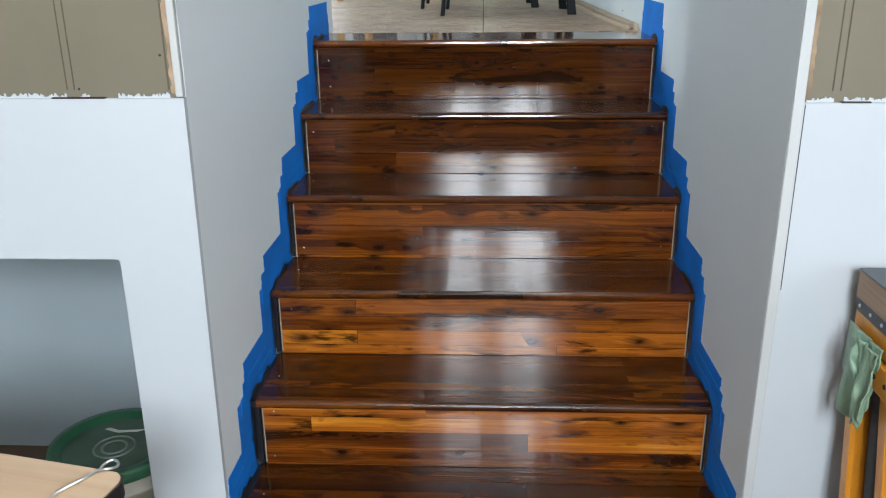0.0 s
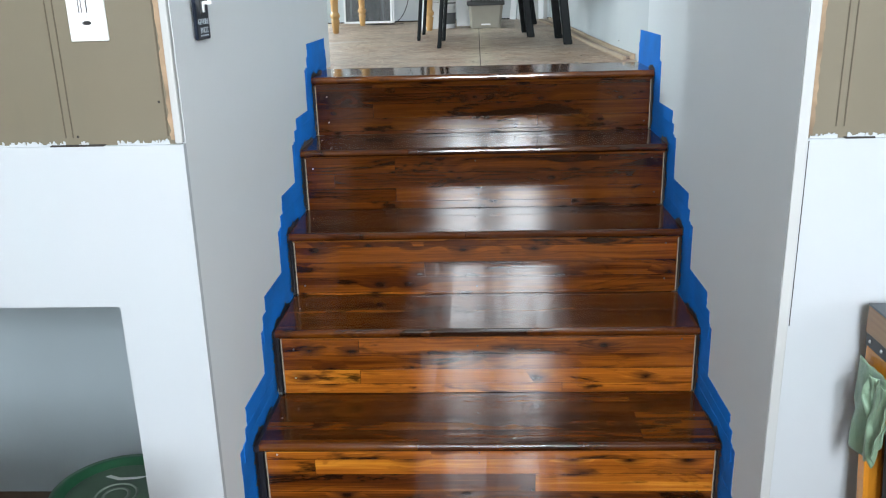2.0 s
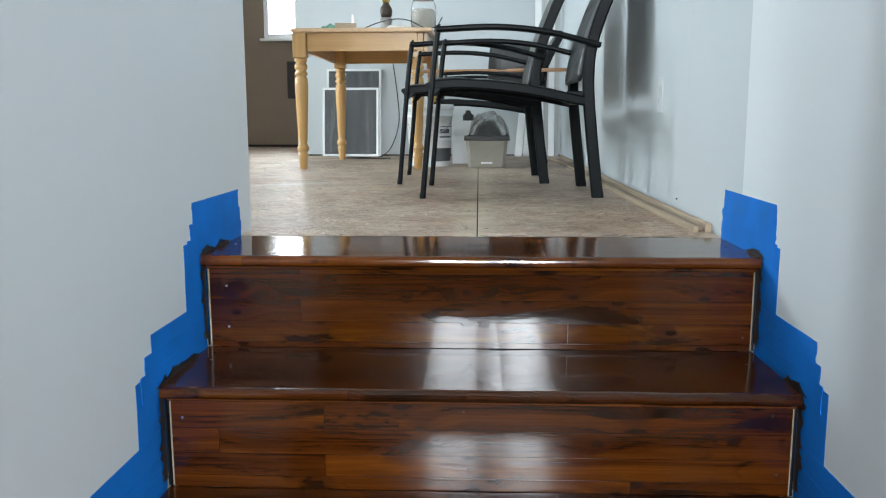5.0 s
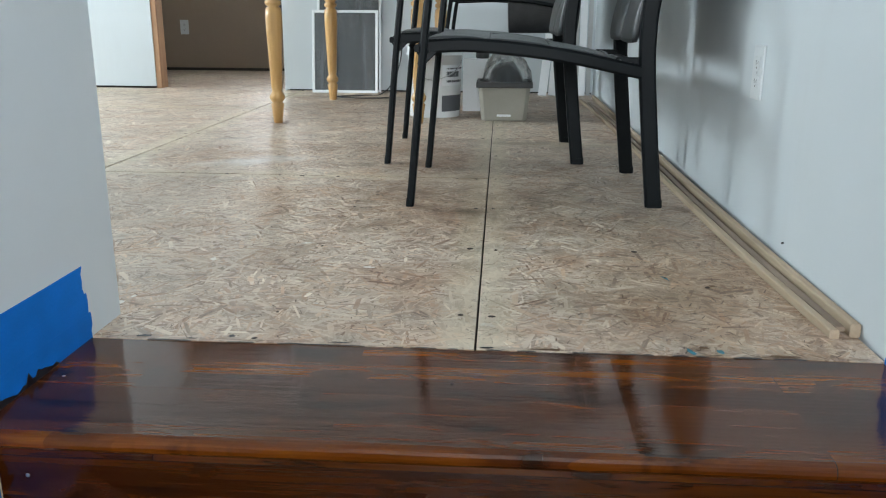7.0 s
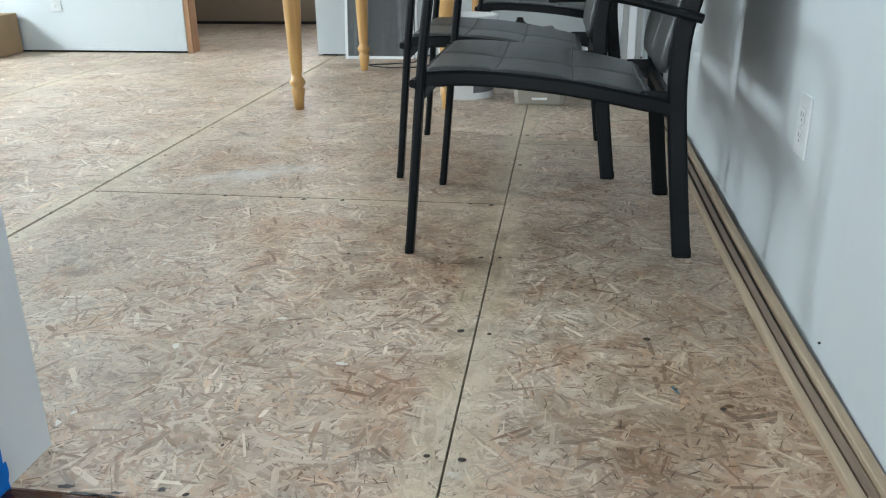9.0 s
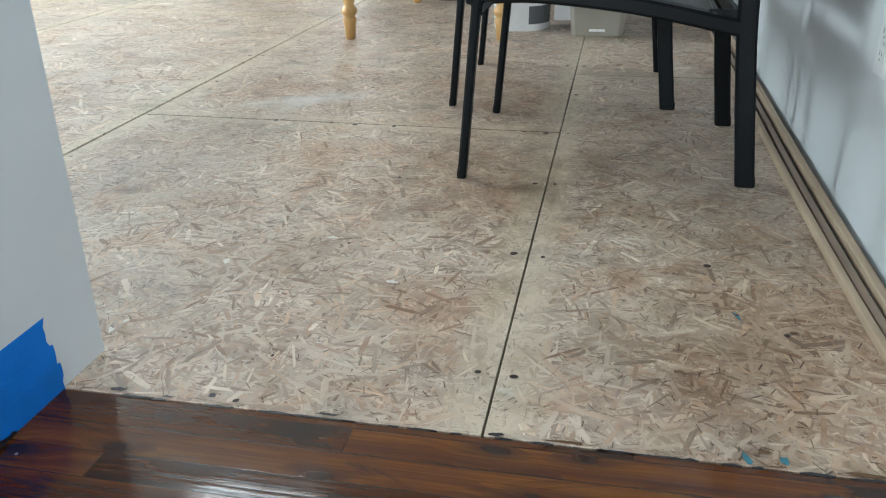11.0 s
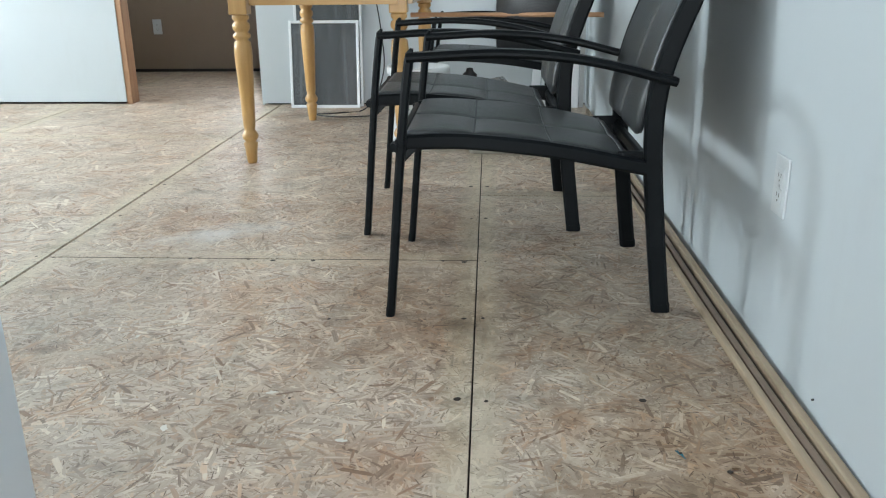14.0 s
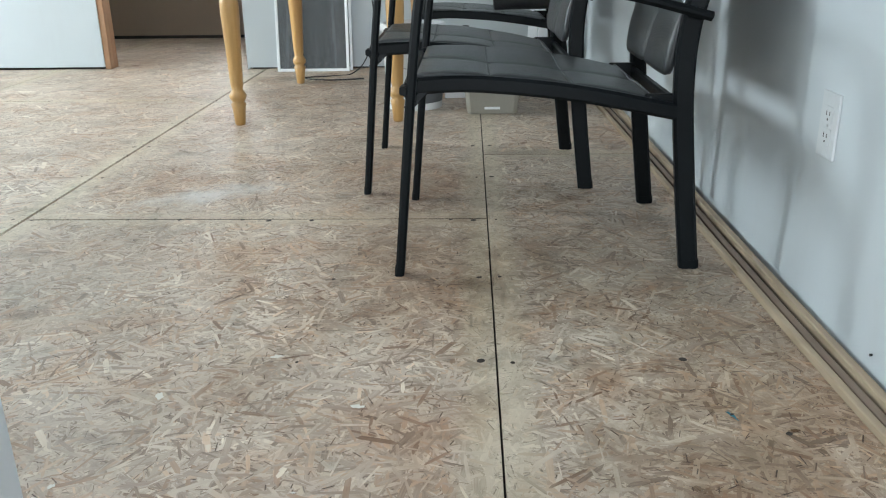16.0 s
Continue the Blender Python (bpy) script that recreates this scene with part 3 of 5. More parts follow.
wall_with_hole("wall_back_room", (-5.0, 0.0), (0.0, TOP), (-2.0, 1.0, -1.30, 1.9), "y", 6.15, 0.14, M_BROWN, "brown painted wall of the room behind")
structure("wall_back_room_base", box(-5.0, 0.0, 6.135, 6.15, 0.0, 0.022), M_DARK, "dark gap at the foot of the brown wall", "wall")
structure("wall_back_room_east", box(-0.1, 0.0, 4.51, 6.15, 0.0, TOP), M_BROWN, "brown painted wall", "wall")
structure("wall_back_room_west", box(-5.0, -4.9, 4.55, 6.15, 0.0, TOP), M_BROWN, "brown painted wall", "wall")
bm = bmesh.new()
for p0, p1, q0, q1 in ((0.27, 1.6, 0, TOP), (2.6, 3.2, 0, TOP), (4.0, 4.55, 0, TOP), (1.6, 2.6, 0, 0.95), (1.6, 2.6, 2.15, TOP), (3.2, 4.0, 0, 0.95), (3.2, 4.0, 2.15, TOP)):
    box(-5.14, -5.0, p0, p1, q0, q1, bm=bm)
structure("wall_upper_west", bm, M_WHITE, "white wall with two windows", "wall")
bm = bmesh.new()
for p0, p1, q0, q1 in ((-3.1, -2.85, LOW, TOP), (-1.75, -0.45, LOW, TOP), (0.65, 1.75, LOW, TOP), (2.85, 3.1, LOW, TOP), (-2.85, -1.75, LOW, -0.05), (-2.85, -1.75, 1.55, TOP),
                       (-0.45, 0.65, LOW, 0.80), (-0.45, 0.65, 2.30, TOP), (1.75, 2.85, LOW, TOP)):
    box(p0, p1, -6.12, -5.98, q0, q1, bm=bm)
structure("wall_lower_south", bm, M_UNSEEN, "unseen dark brown wall behind the walker with a window and an added one", "wall")
structure("wall_lower_west", box(-3.12, -2.98, -6.1, -1.26, LOW, TOP), M_UNSEEN, "unseen dark brown wall", "wall")
wall_with_hole("wall_lower_east", (-6.1, LOW), (-1.26, TOP), (-5.65, -0.05, -4.55, 1.55), "x", 2.98, 0.14, M_UNSEEN, "unseen dark brown wall with an added window")
# the opening is made up, for the fill lamp over the room
bm = bmesh.new()
for p0, p1, q0, q1 in ((-5.2, -2.0, 0.27, 6.3), (-1.2, 0.75, 0.27, 6.3), (-2.0, -1.2, 0.27, 1.38), (-2.0, -1.2, 2.62, 6.3)):
    box(p0, p1, q0, q1, TOP, TOP + 0.1, bm=bm)
structure("ceiling", bm, M_CEIL, "white ceiling of the upper rooms with an added opening for a fill lamp", "ceiling")
# the opening is made up, for the fill lamp over the stairs
bm = bmesh.new()
for p0, p1, q0, q1 in ((-3.2, -0.1, -6.2, 0.27), (0.54, 3.2, -6.2, 0.27), (-0.1, 0.54, -6.2, -1.42), (-0.1, 0.54, -0.58, 0.27)):
    box(p0, p1, q0, q1, TOP, TOP + 0.1, bm=bm)
structure("ceiling_lower", bm, M_CEIL, "white ceiling over the stairs with an added opening for a fill lamp", "ceiling")


def window_unit(name, x0, x1, z0, z1, axis, at, label, mid=True, fw=0.045):
    """A sash window in its opening: frame, middle bar, sill."""
    ob = thing(name, (0, 0, 0), label, "window")
    ob["kind"] = "structure"

    def b(p0, p1, d0, d1, q0, q1):
        return box(p0, p1, at + d0, at + d1, q0, q1, 0.004) if axis == "y" else box(at + d0, at + d1, p0, p1, q0, q1, 0.004)
    for n, a in (("window_frame", (x0, x0 + fw, 0, .05, z0, z1)), ("window_frame", (x1 - fw, x1, 0, .05, z0, z1)), ("window_frame", (x0 + fw, x1 - fw, 0, .05, z0, z0 + fw)),
                 ("window_frame", (x0 + fw, x1 - fw, 0, .05, z1 - fw, z1))):
        part(n, b(*a), M_ALU, ob)
    zm = (z0 + z1) / 2 - 0.045
    if mid:
        part("sash_bar", b(x0 + fw, x1 - fw, 0.004, .045, zm, zm + 0.035), M_ALU, ob)
    return ob


w1 = window_unit("window_1", -2.0, -1.30, 1.0, 1.9, "y", 6.16, "white-framed bright window in the brown wall")
part("window_sill", box(-2.03, -1.27, 6.10, 6.16, 0.975, 1.0, 0.006), M_ALU, w1)
simple_sky = structure("backdrop", box(-3.4, 0.2, 6.9, 6.92, 0.2, 3.6), M_SKYGLOW, "overcast white sky outside the window", "sky")
w2 = window_unit("window_2", -0.45, 0.65, 0.80, 2.30, "y", -6.04, "white-framed window of the lower room", False)
# middle post, its extra width standing in for the walker's silhouette
part("wide_mullion", box(-0.02, 0.22, -6.03, -5.985, 0.845, 2.255, 0.004), M_ALU, w2)
window_unit("window_3", 1.6, 2.6, 0.95, 2.15, "x", -5.06, "white-framed window lighting the upper room")
window_unit("window_4", 3.2, 4.0, 0.95, 2.15, "x", -5.06, "white-framed window lighting the upper room")
# two made-up windows round the side fill lamps
window_unit("added_window_5", -2.85, -1.75, -0.05, 1.55, "y", -6.04, "white-framed window of the lower room")
window_unit("added_window_6", -5.65, -4.55, -0.05, 1.55, "x", 2.99, "white-framed window of the lower room")

# lower room face: white panelling below, old beige panelling above
YF = -1.262
lw = structure("wall_front_left", box(-3.1, -0.605, YF + 0.010, -1.12, 0.003, TOP), M_BEIGE, "old beige wall panelling with grooves, torn at its edge", "wall")
bm = outline([(-3.1, 0.003), (-3.1, -0.342), (-0.785, -0.342), (-0.780, -0.344), (-0.778, -0.349), (-0.780, LOW), (XL - 0.012, LOW), (XL - 0.004, 0.003)], 1, YF, 0.0165)
structure("wall_front_left_panel", bm, M_PANEL, "white painted lower panel with a cut-out recess", "wall")
rw = structure("wall_front_right", box(0.612, 3.1, -1.290, -1.15, -0.003, TOP), M_BEIGE, "old beige wall panelling with grooves, torn at its edge", "wall")
structure("wall_front_right_panel", box(0.602, 3.1, -1.300, -1.16, LOW, -0.003, 0.0015), M_PANEL, "white painted lower panel", "wall")
part("crack", box(0.6118, 0.6134, -1.3008, -1.2990, -0.385, -0.006), M_DARK, rw)
structure("trim_corner_left", box(-0.615, XL - 0.0045, YF - 0.001, -1.246, 0.005, TOP, 0.003), M_TRIM, "rough white corner bead", "trim")
structure("trim_corner_right", box(XR - 0.0030, 0.610, -1.303, -1.2975, LOW, TOP, 0.002), M_TRIM, "rough white corner bead", "trim")


def torn_edge(name, x, y, z0, z1, seed, width=0.012):
    """The ragged broken edge of the panelling."""
    rng = random.Random(seed)
    left, right = [], []
    z = z0
    while z < z1:
        left.append((x - width * rng.uniform(0.5, 1.0), z))
        right.append((x + width * rng.uniform(0.2, 0.55), z))
        z += rng.uniform(0.006, 0.02)
    bm = outline(left + right[::-1], 1, y, 0.004)
    return structure(name, bm, M_TORN, "torn brown edge of the panelling", "trim")


torn_edge("trim_torn_left", -0.616, YF + 0.0055, 0.012, 1.2, 3)
torn_edge("trim_torn_right", 0.617, -1.2945, 0.005, 1.2, 4)
# grooves are thin strips on the face, their shade in the colour
for parent, y, xs in ((lw, YF + 0.0085, (-0.832, -1.04, -1.25, -1.46)), (rw, -1.2915, (0.671, 0.88, 1.09, 1.30))):
    for x in xs:
        for side in (-0.0075, 0.0075):
            part("groove", box(x + side - 0.0010, x + side + 0.0010, y, y + 0.003, 0.019, TOP - 0.01), M_GROOVE, parent)
part("groove", box(-0.632, -0.629, YF + 0.0085, YF + 0.0115, 0.019, TOP - 0.01), M_GROOVE, lw)


def paint_fringe(parent, x0, x1, y, z, seed):
    """White brush strokes over the foot of the panelling."""
    rng = random.Random(seed)
    top, x = [], x0
    while x < x1:
        h = rng.uniform(0.002, 0.009) if rng.random() < 0.7 else 0.001
        top += [(x, z + h), (x + rng.uniform(0.001, 0.004), z + h * rng.uniform(0.7, 1))]
        x += rng.uniform(0.0025, 0.005)
    bm = outline([(x0, z - 0.002)] + top + [(x, z - 0.002)], 1, y, 0.0015)
    part("paint_stroke", bm, M_PANEL, parent)


for a, b, s in ((-1.0, -0.845, 1), (-0.815, -0.795, 2), (-0.735, -0.63, 5)):
    paint_fringe(lw, a, b, YF + 0.0075, 0.005, s)
for a, b, s in ((0.617, 0.667, 7), (0.686, 0.80, 8), (0.80, 1.0, 9)):
    paint_fringe(rw, a, b, -1.2925, -0.001, s)
part("seam", box(-0.87, -0.76, YF - 0.0006, YF + 0.01, 0.0025, 0.0052), M_DARK, lw)
part("seam", box(0.68, 0.735, -1.3006, -1.28, -0.0035, -0.0010), M_DARK, rw)
for x, z in ((-0.641, 0.087), (-0.815, 0.021)):
    part("nail_hole", lathe([(0.0028, 0), (0.002, 0.0006)], 8), M_DARK, lw).matrix_basis = pose(x, YF + 0.0095, z, 90)
# recess under the stair landing
structure("recess_back", box(-3.0, -0.72, -0.62, -0.58, LOW, -0.2), M_RECESS, "blue-grey back of the recess", "wall")
structure("recess_top", box(-3.0, -0.72, -1.13, -0.62, -0.24, -0.2), M_RECESS, "blue-grey top of the recess", "wall")

# ---- stairs ----
stairs = tagged(new("staircase"), "glossy dark-stained wooden staircase of six steps", "staircase")


def tread_mesh(depth, seed):
    """A board with a rounded nose; its nose at y = 0, its top at z = 0."""
    bm = bmesh.new()
    th = 0.024
    prof = [(depth, 0.0), (depth, -th)]
    prof += [(0.012, -th)] + [(0.0115 - 0.0115 * math.sin(a), -0.012 - 0.0118 * math.cos(a)) for a in [k * math.pi / 8 for k in range(0, 9)]]
    rng = random.Random(seed)
    xs = [-0.5855 + 1.1700 * i / 24 for i in range(25)]
    rings = []
    for x in xs:
        d = rng.uniform(-0.0006, 0.0006)
        rings.append([bm.verts.new((x, y, z + d)) for y, z in prof])
    for a, b in zip(rings, rings[1:]):
        for i in range(len(prof)):
            j = (i + 1) % len(prof)
            bm.faces.new((a[i], a[j], b[j], b[i]))
    bm.faces.new(rings[0])
    bm.faces.new(rings[-1])
    return bm


def board_tint(f):
    """The tint of one board: redder where it is darker."""
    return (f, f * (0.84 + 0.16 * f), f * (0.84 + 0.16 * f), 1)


for k in range(6):
    y, z = -RUN * k, -RISE * k
    depth = 0.296 if k == 0 else RUN + 0.026
    t = part("tread", tread_mesh(depth, k), M_TREAD, stairs, smooth=False)
    t.matrix_basis = pose(0, y, z)
    t.color = board_tint((0.33, 0.17, 0.24, 0.28, 0.29, 0.27)[k])
    r = part("riser", box(-0.5755, 0.5795, 0.026, 0.044, -RISE + 0.0005, -0.0245, 0.001), M_RISER, stairs)
    r.matrix_basis = pose(0, y, z)
    r.color = board_tint((0.19, 0.31, 0.70, 0.98, 0.98, 0.78)[k])
    for x0, x1 in ((-0.5800, -0.5768), (0.5808, 0.5835)):
        part("end_strip", box(x0, x1, 0.030, 0.042, -RISE + 0.001, -0.026), M_FILL, stairs, "pale unstained strip").matrix_basis = pose(0, y, z)
    for x0, x1 in ((XL - 0.013, -0.5856), (0.5846, XR - 0.0032)):
        part("end_crack", box(x0, x1, 0.030, 0.043, -RISE + 0.001, -0.024), M_STAINED, stairs, "dark-filled crack").matrix_basis = pose(0, y, z)
        part("end_crack", box(x0, x1, 0.004, depth - 0.002, -0.022, -0.003), M_STAINED, stairs, "dark-filled crack").matrix_basis = pose(0, y, z)
    cove = bar([(-0.580, 0.0235, -0.0285), (0.583, 0.0235, -0.0285)], 0.006, 0.007, (0, 1, 0))
    md = part("moulding", cove, M_RISER, stairs)
    md.matrix_basis, md.color = pose(0, y, z), (0.4, 0.4, 0.4, 1)
    rng = random.Random(40 + k)
    for x, mat in ((-0.548, M_STEEL), (-0.02, M_STAINED), (0.552, M_STAINED)):
        for zz in (-0.055, -0.165):
            if rng.random() < 0.6:
                part("nail_head", lathe([(0.0030, 0), (0.0024, 0.0008)], 8), mat, stairs).matrix_basis = pose(x + rng.uniform(-.012, .012), y + 0.0262, z + zz + rng.uniform(-.016, .016), 90)
        part("nail_head", lathe([(0.0030, 0), (0.0024, 0.0008)], 8), mat, stairs).matrix_basis = pose(x + rng.uniform(-.01, .01), y + 0.17 + rng.uniform(-.03, .03), z - 0.0002)

# ---- masking tape along the stairs ----


def tape_run(x, out, seed, label, front):
    """Torn strips of tape that follow the steps on one wall; out: the way off the wall."""
    rng = random.Random(seed)
    ob = tagged(new("masking_tape"), label, "tape")
    lay = [0]

    def lay_on(piece):
        for v in piece.data.vertices:
            v.co.x += stair_lean(v.co.y, v.co.z) if out > 0 else 0.0

    def strip(y0, y1, z0, z1, ragged=0.006):
        y0 = max(y0, front)
        lay[0] += 1
        d = 0.0006 + 0.0004 * (lay[0] % 4)
        e = lambda: rng.uniform(-ragged, ragged)
        left = [(y0 + e(), z0 + (z1 - z0) * i / 5) for i in range(6)]
        right = [(y1 + e(), z0 + (z1 - z0) * i / 5) for i in range(6)]
        lay_on(part("tape_strip", outline(left + right[::-1], 0, x, out * d), M_TAPE, ob))
    for k in range(6):
        y, z = -RUN * k, -RISE * k
        end = 0.30 if k == 0 else RUN + 0.02
        strip(y - (0.030 if out > 0 or k else 0.058) + rng.uniform(-.012, .012), y + end - 0.01, z + 0.060, z + 0.112 + rng.uniform(-.008, .012), 0.004)
        strip(y - 0.055 + rng.uniform(-.010, .010), y + end, z + 0.022, z + 0.072, 0.004)
        strip(y - 0.070, y + end, z - 0.008, z + 0.040, 0.003)
        strip(y - 0.092 + rng.uniform(-.006, .006), y + 0.04, z - RISE + 0.03, z + 0.035, 0.0015)
        # stain that was brushed over onto the tape
        for run in range(3):
            a, b = sorted((y + rng.uniform(-0.015, 0.22), y + rng.uniform(-0.015, 0.22)))
            if b - a < 0.04 or b > y + 0.24:
                a, b = y - 0.01, y + 0.10
            m = max(4, int((b - a) / 0.007))
            top = []
            for i in range(m + 1):
                q = i / m
                spike = rng.random() ** 4 * 0.016
                top.append((a + (b - a) * q, z + 0.002 + math.sin(math.pi * q) * (0.006 + 0.005 * rng.random() + spike)))
            lay_on(part("stain_smear", outline([(a, z - 0.001)] + top + [(b, z - 0.001)], 0, x + out * (0.0026 + 0.0003 * run), out * 0.0002), M_STAINED, ob))
        edge = [(y + 0.004 - rng.random() ** 3 * 0.020, z - RISE + 0.02 + 0.0065 * i) for i in range(29)]
        lay_on(part("stain_smear", outline([(y + 0.02, z - RISE + 0.02)] + edge + [(y + 0.02, z - 0.004)], 0, x + out * 0.0036, out * 0.0002), M_STAINED, ob))
    return ob


tape_run(XL, 1, 11, "torn blue masking tape on the grey wall beside the steps", -1.236)
tape_run(XR - 0.003, -1, 12, "torn blue masking tape on the grey wall beside the steps", -1.262)
# rough carcass that closes the stairs below the boards
bm = bmesh.new()
for k in range(6):
    box(XL + 0.002, XR - 0.006, -RUN * k + 0.045, 0.30, -RISE * (k + 1) + 0.001, -RISE * k - 0.026, bm=bm)
structure("stair_carcass", bm, M_DARK, "dark rough framing under the stairs", "framing")

# ---- things of the upper room ----


def garden_chair(at, rz=0.0, sx=1.0, sz=1.0, group="dark garden chairs", label="charcoal metal armchair with a quilted sling seat on bare boards"):
    """An armchair that faces -x: bent tube frame, quilted sling seat and back."""
    ob = thing("garden_chair", at, label, "chair", group, rz)

    def P(x, y, z):
        return (x * sx, y, z * sz)
    for s in (-1, 1):
        leg = spline([P(-0.310, s * 0.280, 0.004), P(-0.276, s * 0.281, 0.40), P(-0.256, s * 0.280, 0.575), P(-0.246, s * 0.279, 0.592)], 4)
        part("front_leg", bar(leg, 0.032, 0.019), M_METAL, ob)
        part("rubber_foot", bar([P(-0.311, s * 0.280, 0.0), P(-0.310, s * 0.280, 0.02)], 0.0325, 0.0195), M_METAL, ob)
        arm = spline([P(-0.260, s * 0.280, 0.584), P(-0.06, s * 0.281, 0.592), P(0.12, s * 0.274, 0.575), P(0.304, s * 0.262, 0.530)], 5)
        part("armrest", bar(arm, 0.046, 0.019, round_=0.35), M_METAL, ob)
        post = spline([P(0.312, s * 0.240, 0.004), P(0.286, s * 0.240, 0.22), P(0.270, s * 0.240, 0.40), P(0.280, s * 0.240, 0.54), P(0.333, s * 0.240, 0.70), P(0.400, s * 0.238, 0.852)], 5)
        part("rear_post", bar(post, 0.024, 0.041), M_METAL, ob)
        part("rubber_foot", bar([P(0.313, s * 0.240, 0.0), P(0.312, s * 0.240, 0.02)], 0.0245, 0.0415), M_METAL, ob)
        rail = spline([P(-0.278, s * 0.252, 0.398), P(-0.15, s * 0.252, 0.402), P(0.05, s * 0.250, 0.382), P(0.262, s * 0.240, 0.340)], 5)
        part("seat_rail", bar(rail, 0.024, 0.034), M_METAL, ob)
        part("gusset", bar([P(-0.288, s * 0.264, 0.352), P(-0.250, s * 0.258, 0.390)], 0.008, 0.016), M_METAL, ob)
        part("hinge_plate", box(0.196 * sx, 0.262 * sx, s * 0.232 - 0.006, s * 0.232 + 0.006, 0.350 * sz, 0.376 * sz, 0.003), M_METAL, ob)
        part("bolt_knob", bar([P(-0.292, s * 0.266, 0.395), P(-0.292, s * 0.294, 0.395)], 0.018, 0.014, (0, 0, 1)), M_METAL, ob)
    part("front_bar", bar([P(-0.284, -0.27, 0.392), P(-0.284, 0.27, 0.392)], 0.030, 0.020, (0, 0, 1)), M_METAL, ob)
    part("rear_bar", bar([P(0.262, -0.24, 0.348), P(0.262, 0.24, 0.348)], 0.030, 0.020, (0, 0, 1)), M_METAL, ob)
    part("top_bar", bar([P(0.398, -0.236, 0.842), P(0.398, 0.236, 0.842)], 0.024, 0.024, (0, 0, 1)), M_METAL, ob)

    def pad(u, v, cells_u, cells_v):
        a = abs(math.sin(math.pi * u * cells_u)) ** 0.35 * abs(math.sin(math.pi * v * cells_v)) ** 0.35
        return 0.0100 * a

    seat_line = spline([P(-0.268, 0, 0.420), P(-0.12, 0, 0.417), P(0.05, 0, 0.398), P(0.225, 0, 0.362)], 8)
    back_line = spline([P(0.248, 0, 0.412), P(0.262, 0, 0.50), P(0.290, 0, 0.60), P(0.342, 0, 0.74), P(0.385, 0, 0.838)], 8)

    def along(line, u):
        f = u * (len(line) - 1)
        i = min(int(f), len(line) - 2)
        return line[i].lerp(line[i + 1], f - i)

    def seat(u, v):
        p = along(seat_line, u)
        sag = -0.010 * math.sin(math.pi * v) * math.sin(math.pi * u)
        return Vector((p.x, (v - 0.5) * 0.490, p.z + sag + pad(u, v, 3, 2)))

    def back(u, v):
        p = along(back_line, u)
        sag = 0.012 * math.sin(math.pi * v) * math.sin(math.pi * u)
        w = 0.458 - 0.03 * max(0, (0.06 - u) / 0.06) ** 2
        return Vector((p.x + sag - pad(u, v, 3, 2), (v - 0.5) * w, p.z))
    part("seat", sheet(seat, 36, 36, 0.012), M_SLING, ob, "quilted charcoal sling", True)
    part("backrest", sheet(back, 36, 36, 0.012), M_SLING, ob, "quilted charcoal sling", True)
    # stitched seams
    for q in (1 / 3, 2 / 3):
        part("seam", rod([seat(q, v / 12) + Vector((0, 0, 0.0012)) for v in range(13)], 0.0019, 5), M_SEAM, ob)
        part("seam", rod([back(q, v / 12) + Vector((-0.0012, 0, 0)) for v in range(13)], 0.0019, 5), M_SEAM, ob)
    part("seam", rod([seat(v / 12, 0.5) + Vector((0, 0, 0.0012)) for v in range(13)], 0.0019, 5), M_SEAM, ob)
    for q in (0.045, 0.955):
        part("seam", rod([back(v / 12, q) + Vector((-0.0030, 0, 0)) for v in range(13)], 0.0019, 5), M_SEAM, ob)
    part("seam", rod([seat(0.965, v / 12) + Vector((0, 0, 0.003)) for v in range(13)], 0.0018, 5), M_SEAM, ob)
    return ob


garden_chair((0.115, 1.515, 0), 0.0)
garden_chair((-0.028, 2.137, 0), 0.6)
garden_chair((0.06, 3.66, 0), 0.0, 1.10, 0.92)

# dark cushion standing on the far chair


def cushion(at, w, h, d, material, label, rz=0, rx=0):
    bm = bmesh.new()
    bmesh.ops.create_cube(bm, size=1)
    bmesh.ops.subdivide_edges(bm, edges=bm.edges, cuts=7, use_grid_fill=True)
    for v in bm.verts:
        a, b = v.co.x * 2, v.co.z * 2
        k = (1 - abs(a) ** 3) * (1 - abs(b) ** 3)
        v.co = Vector((v.co.x * w * (1 - 0.05 * b * b), v.co.y * d * (0.25 + 0.75 * k), (v.co.z + 0.5) * h * (1 - 0.03 * a * a)))
    ob = tagged(new("cushion", finish("cushion", bm, material, True)), label, "cushion")
    ob.matrix_basis = pose(*at, rx, 0, rz)
    return ob


cushion((0.235, 3.50, 0.385), 0.36, 0.33, 0.13, M_DARKGREY, "dark grey padded cushion standing on a chair", 8, 6)
part_bm = rod([(-0.34, 3.50, 0.558), (0.54, 3.36, 0.5595)], 0.011, 12)
tagged(new("wooden_dowel", finish("wooden_dowel", part_bm, M_DOWEL, True)), "thin pinkish wooden dowel lying across the armrests", "dowel")


